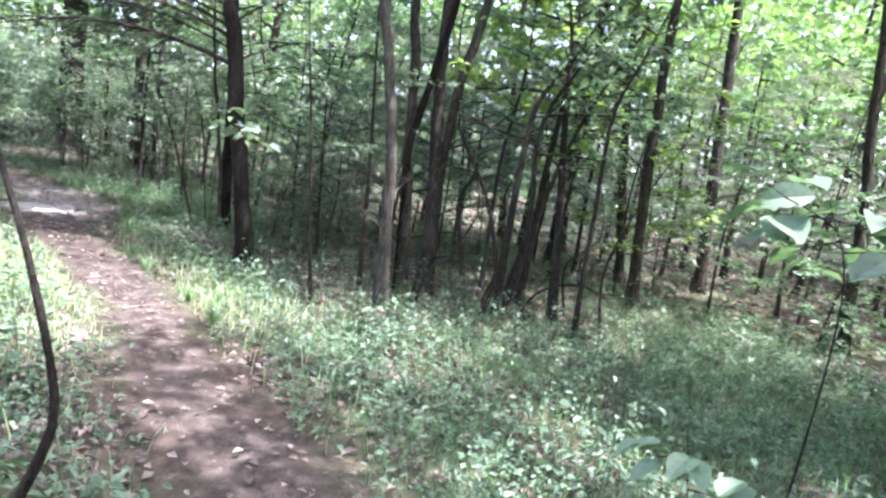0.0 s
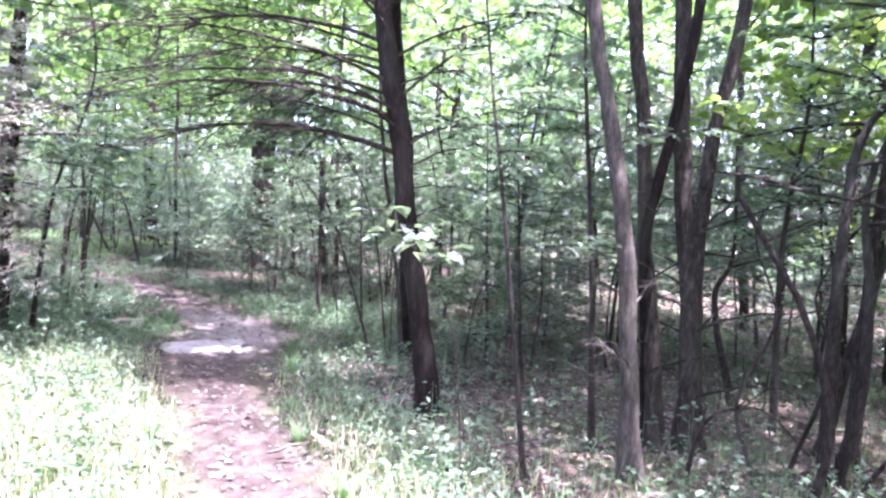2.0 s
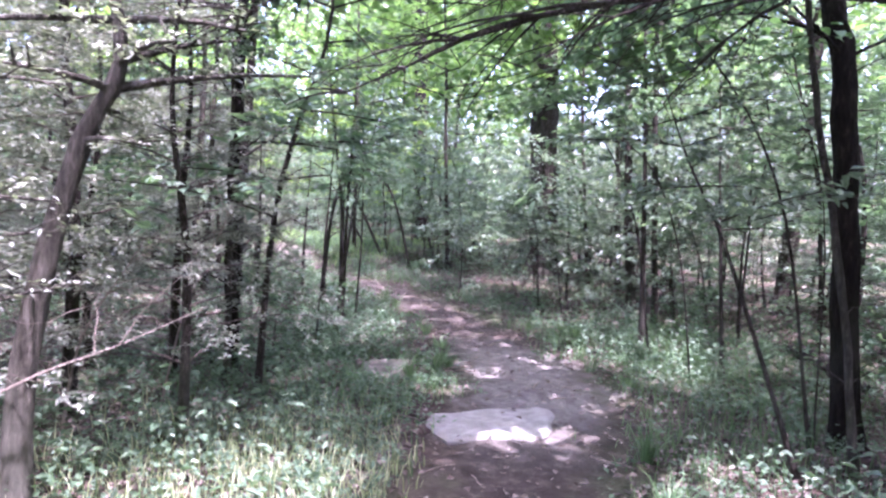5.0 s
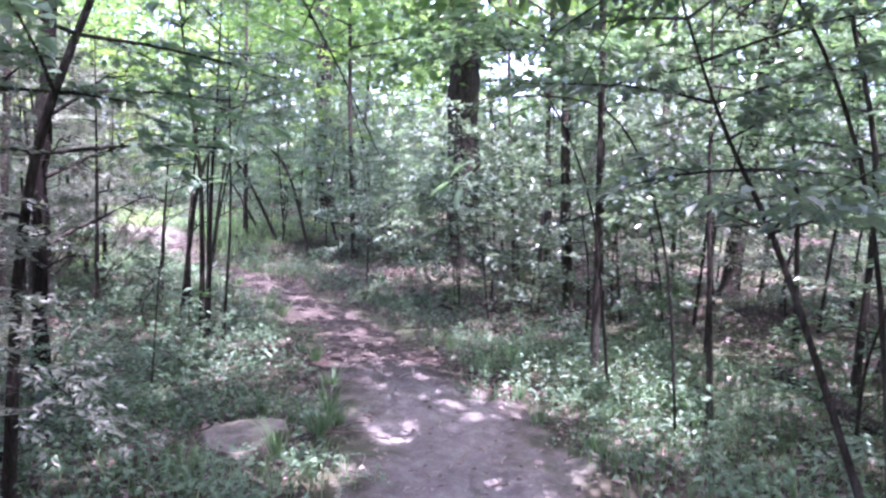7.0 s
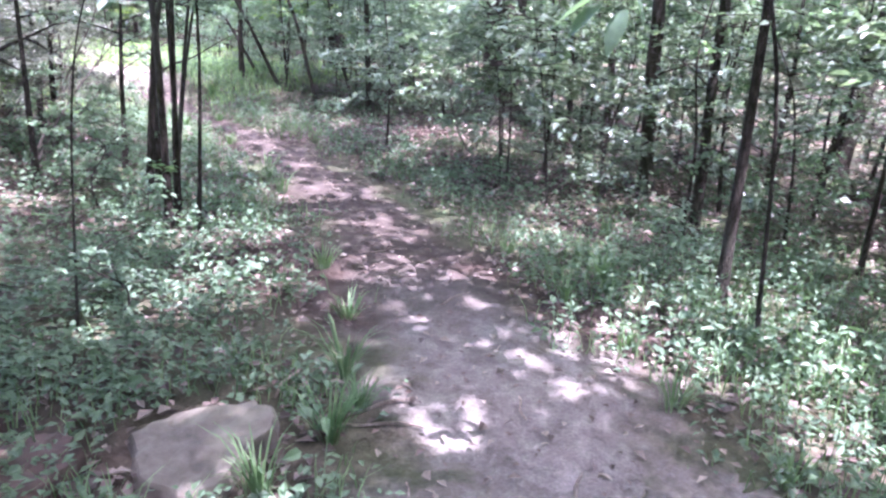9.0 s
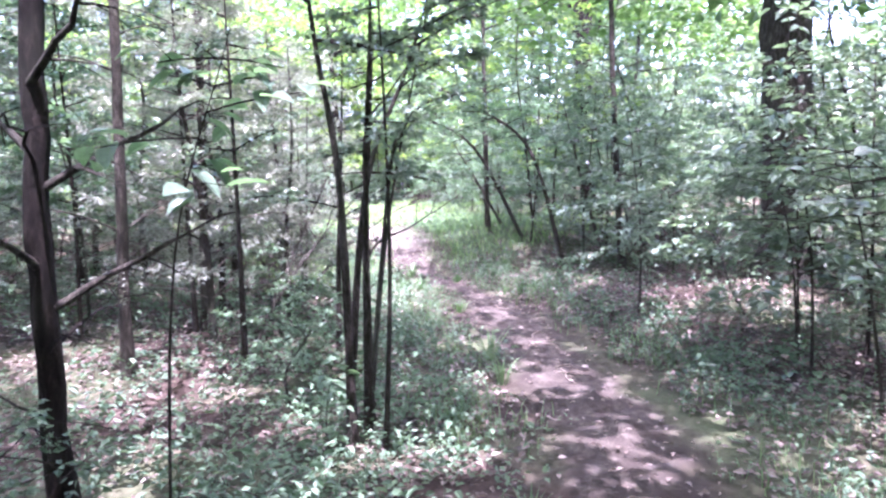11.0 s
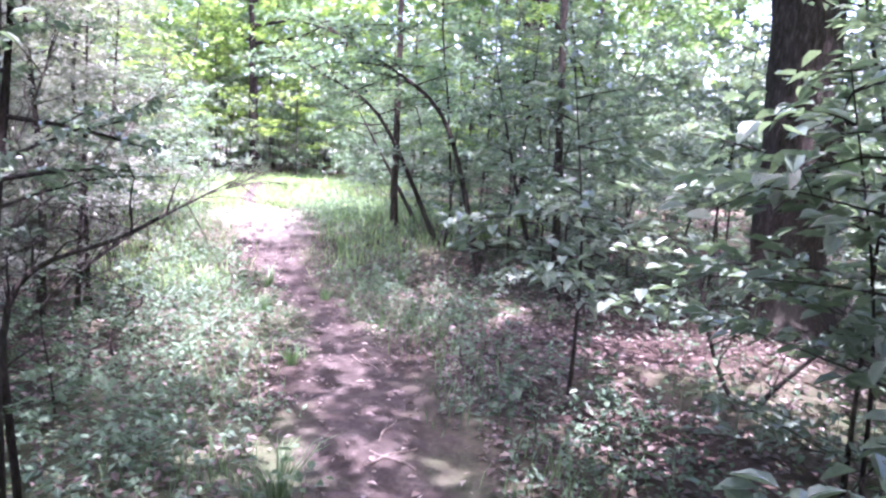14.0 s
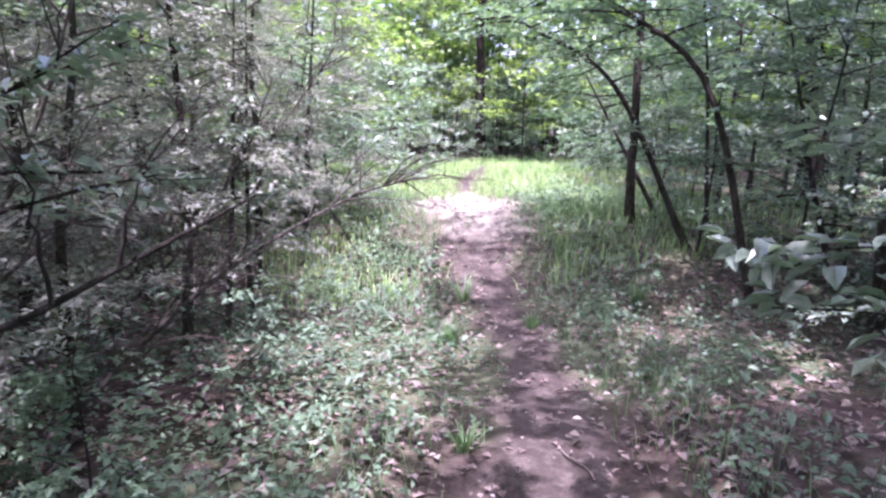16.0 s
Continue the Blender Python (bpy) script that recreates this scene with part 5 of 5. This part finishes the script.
def grass_tuft(x, y, h, n):
    """One tuft of long arching grass blades."""
    a, t = rng.uniform(0, 6.28, n), rng.uniform(0.5, 1.1, n)
    rad = rng.uniform(0, .05, n)
    P = np.stack([np.cos(a) * rad, np.sin(a) * rad, np.full(n, -.01)], 1)
    out = np.stack([np.cos(a), np.sin(a), np.zeros(n)], 1)
    sd = np.stack([-np.sin(a), np.cos(a), np.zeros(n)], 1) * .0042
    up = np.array([0, 0, 1.0]) * (h * t)[:, None]
    b = (h * t * rng.uniform(.2, .8, n))[:, None]
    rows = [P - sd, P + sd, P + up * .4 + out * b * .2 - sd, P + up * .4 + out * b * .2 + sd, P + up * .75 + out * b * .6 - sd * .7, P + up * .75 + out * b * .6 + sd * .7, P + up * .88 + out * b * 1.15]
    v = np.stack(rows, 1).reshape(-1, 3)
    q = np.arange(n)[:, None] * 7
    me = mesh_of("grass_tuft", [(v, np.concatenate([q + [[0, 1, 3, 2]], q + [[2, 3, 5, 4]]])), (v, q + [[4, 5, 6]])])
    ob = part("grass_tuft", me, MAT_GRASS)
    ob.location = (x, y, float(height(x, y)))
    tagged(ob, "tuft of long green grass at the edge of the path", "grass", "grass tufts")


for x, y in [(-6.64, 9.75), (-6.95, 10.2), (-8.0, 11.2), (-7.2, 12.3), (-6.5, 11.75), (-5.97, 11.32), (-5.6, 10.83), (-6.8, 13.3), (-5.48, 12.1), (-7.35, 10.7), (-6.6, 9.35), (-6.3, 11.95), (-6.7, 10.0), (-5.1, 10.6),
             (-10.28, 12.85), (-14.4, 14.75), (-9.7, 12.5), (-13.4, 14.25), (-13.6, 15.0), (-15.1, 16.1), (-13.8, 16.1), (-6.7, 8.75), (-5.9, 8.3), (-4.3, 9.0), (-3.85, 8.2), (-2.8, 6.45), (-2.1, 5.7), (-1.65, 5.1), (-3.6, 5.9), (-3.3, 7.2), (-6.4, 12.1), (-11.9, 13.75)]:
    grass_tuft(x, y, rng.uniform(.15, .32), int(rng.integers(26, 56)))


def fallen_log(label, pts, r):
    """A thick dead bough lying on the ground, with broken ends and stubs."""
    p = np.array(pts, float)
    p[:, 2] += height(p[:, 0], p[:, 1])
    org = p[len(p) // 2] * 1.0
    line = flow(p, 16)
    e = new("fallen_log")
    e.matrix_world = Matrix.Translation(org)
    rad = r * (1 - .45 * np.linspace(0, 1, 16))
    rad[[0, -1]] *= .55
    part("log", mesh_of("log", [tube(line - org, rad, 10, .1)], True), MAT_BARK, e)
    for k in (4, 9, 12):
        d = unit(np.array([rng.normal(), rng.normal(), rng.uniform(.4, 1)]))
        part("branch_stub", mesh_of("branch_stub", [tube(np.array([line[k], line[k] + d * .1, line[k] + d * .22]) - org, [r * .35, r * .28, r * .12], 6, .1)], True), MAT_BARK, e)
    tagged(e, label, "log", "fallen logs")


fallen_log("dark rotting log lying among green herbs", [(-4.35, 13.2, .05), (-4.0, 12.8, .07), (-3.7, 12.25, .06), (-3.4, 11.9, .05)], .09)
fallen_log("curved dead bough lying under the shrubs", [(-13.1, 19.4, .05), (-13.3, 19.5, .28), (-13.7, 19.6, .38), (-14.1, 19.7, .2), (-14.3, 19.8, .04)], .07)


def fallen_stick(x, y, turn, ln, r):
    s = np.linspace(-.5, .5, 9)
    p = np.column_stack([s * ln, 0.04 * ln * np.sin(s * 7 + turn), np.full(9, r * 0.7)])
    ob = part("fallen_stick", mesh_of("fallen_stick", [tube(p, r * (1 - .5 * np.abs(s)), 6, .1)], True), MAT_DEAD)
    ob.matrix_world = Matrix.Translation((x, y, float(height(x, y)) + .03)) @ Euler((0, 0, turn)).to_matrix().to_4x4()
    tagged(ob, "dry grey fallen stick lying on the ground", "stick", "fallen sticks")


for q in range(46):
    k = int(rng.integers(52, 170))
    off = rng.normal() * 1.1
    fallen_stick(FINE[k, 0] + off, FINE[k, 1] - off * .6, rng.uniform(0, 3.1), rng.uniform(.12, .4), rng.uniform(.004, .009))


# ---- stuff on the ground ----
def grown(count, box, weight):
    """Random places, more of them where weight(x, y, distance, half width, side) is high."""
    x, y = rng.uniform(box[0], box[1], count), rng.uniform(box[2], box[3], count)
    d, hw, sd = to_path(x, y)
    k = rng.uniform(size=count) < weight(x, y, d, hw, sd)
    return x[k], y[k]


def spot(x, y, cx, cy, r):
    return np.exp(-((x - cx) ** 2 + (y - cy) ** 2) / (r * r))


def edge_of(x, y, d, hw):
    hw = hw * (1 - 0.4 * np.clip((-x - 9.8) / 2.5, 0, 1))
    return (np.hypot(x + 6.92, y - 9.38) > .36) * np.clip((d - hw * (0.78 + 0.34 * wave(x, y, 0.8, 91) + 0.2 * wave(x, y, 2.2, 92))) / 0.65, 0, 1)


def green(x, y, d, hw, sd):
    """How lush the low plants are."""
    lush = 0.2 + 0.22 * wave(x, y, 0.35, 41) - 0.16 * (y > 12.0)
    lush = lush + 0.35 * spot(x, y, -4.6, 5.3, 2.3) + 0.8 * spot(x, y, 1.2, 3.6, 2.6) + 0.6 * spot(x, y, 4.5, 7, 3.5) + 0.7 * spot(x, y, -6.6, 7.6, 1.4)
    lush = lush + 0.5 * spot(x, y, -5.2, 11.8, 1.8) + 0.3 * spot(x, y, -7.8, 9.5, 1.5) - 0.5 * spot(x, y, 0.8, 8.5, 2.4) - 0.5 * spot(x, y, -4.4, 9.6, .8) - 0.7 * spot(x, y, -10.1, 16.4, 1.2) + 0.3 * spot(x, y, -8.5, 9.6, 1.6) + 0.2 * spot(x, y, -11, 11.8, 1.6) + 0.3 * spot(x, y, -13.5, 13.2, 1.5) + 0.4 * spot(x, y, -8.5, 13.9, 1.2) + 0.35 * np.exp(-((d - hw - 0.5) / 0.6) ** 2)
    return edge_of(x, y, d, hw) * np.clip(lush, 0.05, 1)


def herbs(count, box, weight, size, tall, mat, name, label, six=False, n_leaf=7, spreadout=0.05):
    x, y = grown(count, box, weight)
    n = len(x)
    hgt = tall * rng.uniform(0.25, 1.1, n) * (1 + 0.4 * wave(x, y, 0.6, 51))
    k = np.repeat(np.arange(n), n_leaf)
    m = len(k)
    a = rng.uniform(0, 6.28, m)
    rad = rng.uniform(0.0, spreadout, m)
    f = rng.uniform(0.25, 1.0, m)
    P = np.stack([x[k] + np.cos(a) * rad, y[k] + np.sin(a) * rad, height(x, y)[k] + hgt[k] * f], 1)
    D = np.stack([np.cos(a), np.sin(a), rng.normal(0.1, 0.35, m)], 1)
    L = size * rng.uniform(0.6, 1.4, m)
    pieces = [leaves(P, D, L, L * rng.uniform(0.45, 0.7, m), ups(m, 0.35), six)]
    if tall > 0.3:
        b = np.stack([x, y, height(x, y) - .01], 1)
        t = b + np.array([0, 0, 1.0]) * hgt[:, None] + rng.normal(size=(n, 3)) * .02
        w = np.array([.003, 0, 0])
        pieces.append((np.stack([b - w, b + w, t + w * .5, t - w * .5], 1).reshape(-1, 3), np.arange(n * 4).reshape(-1, 4)))
    tagged(part(name, mesh_of(name, pieces), mat), label, "plants", kind="stuff")


def grass(count, box, weight, tall, wide, name, label, mat=None):
    x, y = grown(count, box, weight)
    n = len(x)
    a, h = rng.uniform(0, 6.28, n), tall * rng.uniform(0.35, 1.2, n)
    P = np.stack([x, y, height(x, y) - 0.01], 1)
    out = np.stack([np.cos(a), np.sin(a), np.zeros(n)], 1)
    sd = np.stack([-np.sin(a), np.cos(a), np.zeros(n)], 1) * wide
    b = rng.uniform(0.15, 0.75, n)[:, None] * h[:, None]
    up = np.array([0, 0, 1.0]) * h[:, None]
    v = np.stack([P - sd, P + sd, P + up * .55 + out * b * .35 + sd * .8, P + up * .55 + out * b * .35 - sd * .8, P + up * .85 + out * b], 1).reshape(-1, 3)
    q = np.arange(n)[:, None] * 5
    me = mesh_of(name, [(v, np.concatenate([q + [[0, 1, 2]], q + [[0, 2, 3]], q + [[3, 2, 4]]]))])
    tagged(part(name, me, mat or MAT_GRASS), label, "grass", kind="stuff")


def litter(count, box, weight, size, name, label):
    x, y = grown(count, box, weight)
    n = len(x)
    d, hw, _ = to_path(x, y)
    P = np.stack([x, y, height(x, y) + np.where(d < hw, 0.035, 0.012) + rng.uniform(0, 0.025, n)], 1)
    a = rng.uniform(0, 6.28, n)
    D = np.stack([np.cos(a), np.sin(a), rng.normal(0, 0.18, n) * np.where(d < hw, 0.4, 1)], 1)
    L = size * rng.uniform(0.5, 1.4, n) * np.where(d < hw, 0.8, 1.0)
    tagged(part(name, mesh_of(name, [leaves(P, D, L, L * rng.uniform(0.4, 0.75, n), ups(n, 0.3), False, 0.3)]), MAT_LITTER), label, "leaf litter", kind="stuff")


NEAR = (-19, 5, 0.5, 19)
WIDE = (-34, 16, -8, 32)


def grassy(x, y, d, hw, sd):
    g = 0.9 * spot(x, y, -4.3, 5.2, 2.0) + 0.9 * np.exp(-((d - hw - 0.25) / 0.35) ** 2) * (0.4 + 0.5 * wave(x, y, 0.5, 61))
    g = g + 0.7 * spot(x, y, -17, 18, 2.2) + 0.5 * spot(x, y, 4, 7, 3) + 0.9 * spot(x, y, -5.2, 11.5, 1.7) + 0.6 * spot(x, y, -4.2, 10.0, 1.0) + 0.5 * spot(x, y, -6.6, 9.2, .8) + 0.6 * spot(x, y, -7.0, 8.6, .9) + 0.35 * spot(x, y, .5, 13, 2.5) + 1.2 * spot(x, y, 1.9, 3.8, 2.6)
    g = g + (x < -8) * 0.55 * np.exp(-((d - hw) / 0.3) ** 2) * np.clip(0.4 + wave(x, y, 0.6, 63), 0, 1)
    return edge_of(x, y, d, hw) * np.clip(g, 0, 1)


herbs(95000, NEAR, lambda x, y, d, hw, sd: green(x, y, d, hw, sd) * np.clip(1.25 - d / 9, 0.1, 1) * (1 - 0.65 * spot(x, y, 2.0, 3.9, 1.7)), 0.042, 0.2, MAT_HERB, "low_herbs", "low green woodland herbs covering the ground", n_leaf=6)
herbs(34000, NEAR, lambda x, y, d, hw, sd: (0.16 + 0.4 * green(x, y, d, hw, sd)) * edge_of(x, y, d, hw) * np.clip(1.2 - d / 6, 0, 1) * np.clip(0.5 + 1.3 * wave(x, y, .8, 77), 0, 1.4) * (1 - 0.75 * spot(x, y, -7.0, 8.6, 1.3)), 0.055, 0.42, MAT_HERB, "tall_herbs", "taller leafy herbs beside the path", True, 8, .12)
herbs(40000, WIDE, lambda x, y, d, hw, sd: 0.5 * green(x, y, d, hw, sd) * (d > 5), 0.1, 0.25, MAT_HERB, "far_herbs", "green ground plants deeper in the wood", n_leaf=6)
grass(260000, NEAR, grassy, 0.2, 0.0032, "grass", "tufts of green grass along the path")
grass(60000, (-8, 0, 2.5, 9), lambda x, y, d, hw, sd: np.clip((d - hw * .8) / .3, 0, 1) * np.clip(spot(x, y, -4.4, 5.1, 1.7) + .8 * spot(x, y, -2.0, 5.6, .8) + .5 * spot(x, y, -5.6, 7.2, .8), 0, 1), 0.2, 0.0036, "sunny_grass", "grass beside the path with the sun's glare put into its pale colour", MAT_GLARE_GRASS)
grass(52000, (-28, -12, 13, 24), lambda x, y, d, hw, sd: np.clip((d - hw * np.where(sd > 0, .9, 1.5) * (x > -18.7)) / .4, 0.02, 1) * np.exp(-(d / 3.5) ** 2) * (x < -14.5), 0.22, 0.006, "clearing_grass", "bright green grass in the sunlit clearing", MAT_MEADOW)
litter(110000, NEAR, lambda x, y, d, hw, sd: np.where(d < hw, 0.34 - 0.1 * (x < -7.5) + 0.4 * np.clip((-x - 10.2) / 2.5, 0, 1) * (d > hw * 0.25), 0.95) * (1 - 0.6 * spot(x, y, -8.5, 9.4, 1.7)) * (1 - 0.8 * spot(x, y, 1.9, 3.9, 2.4)) * np.clip(1.2 - d / 10, 0.15, 1), 0.06, "leaf_litter", "dry brown fallen leaves on the ground")
litter(30000, WIDE, lambda x, y, d, hw, sd: 0.8 * (d > 6), 0.14, "far_leaf_litter", "brown fallen leaves deeper in the wood")
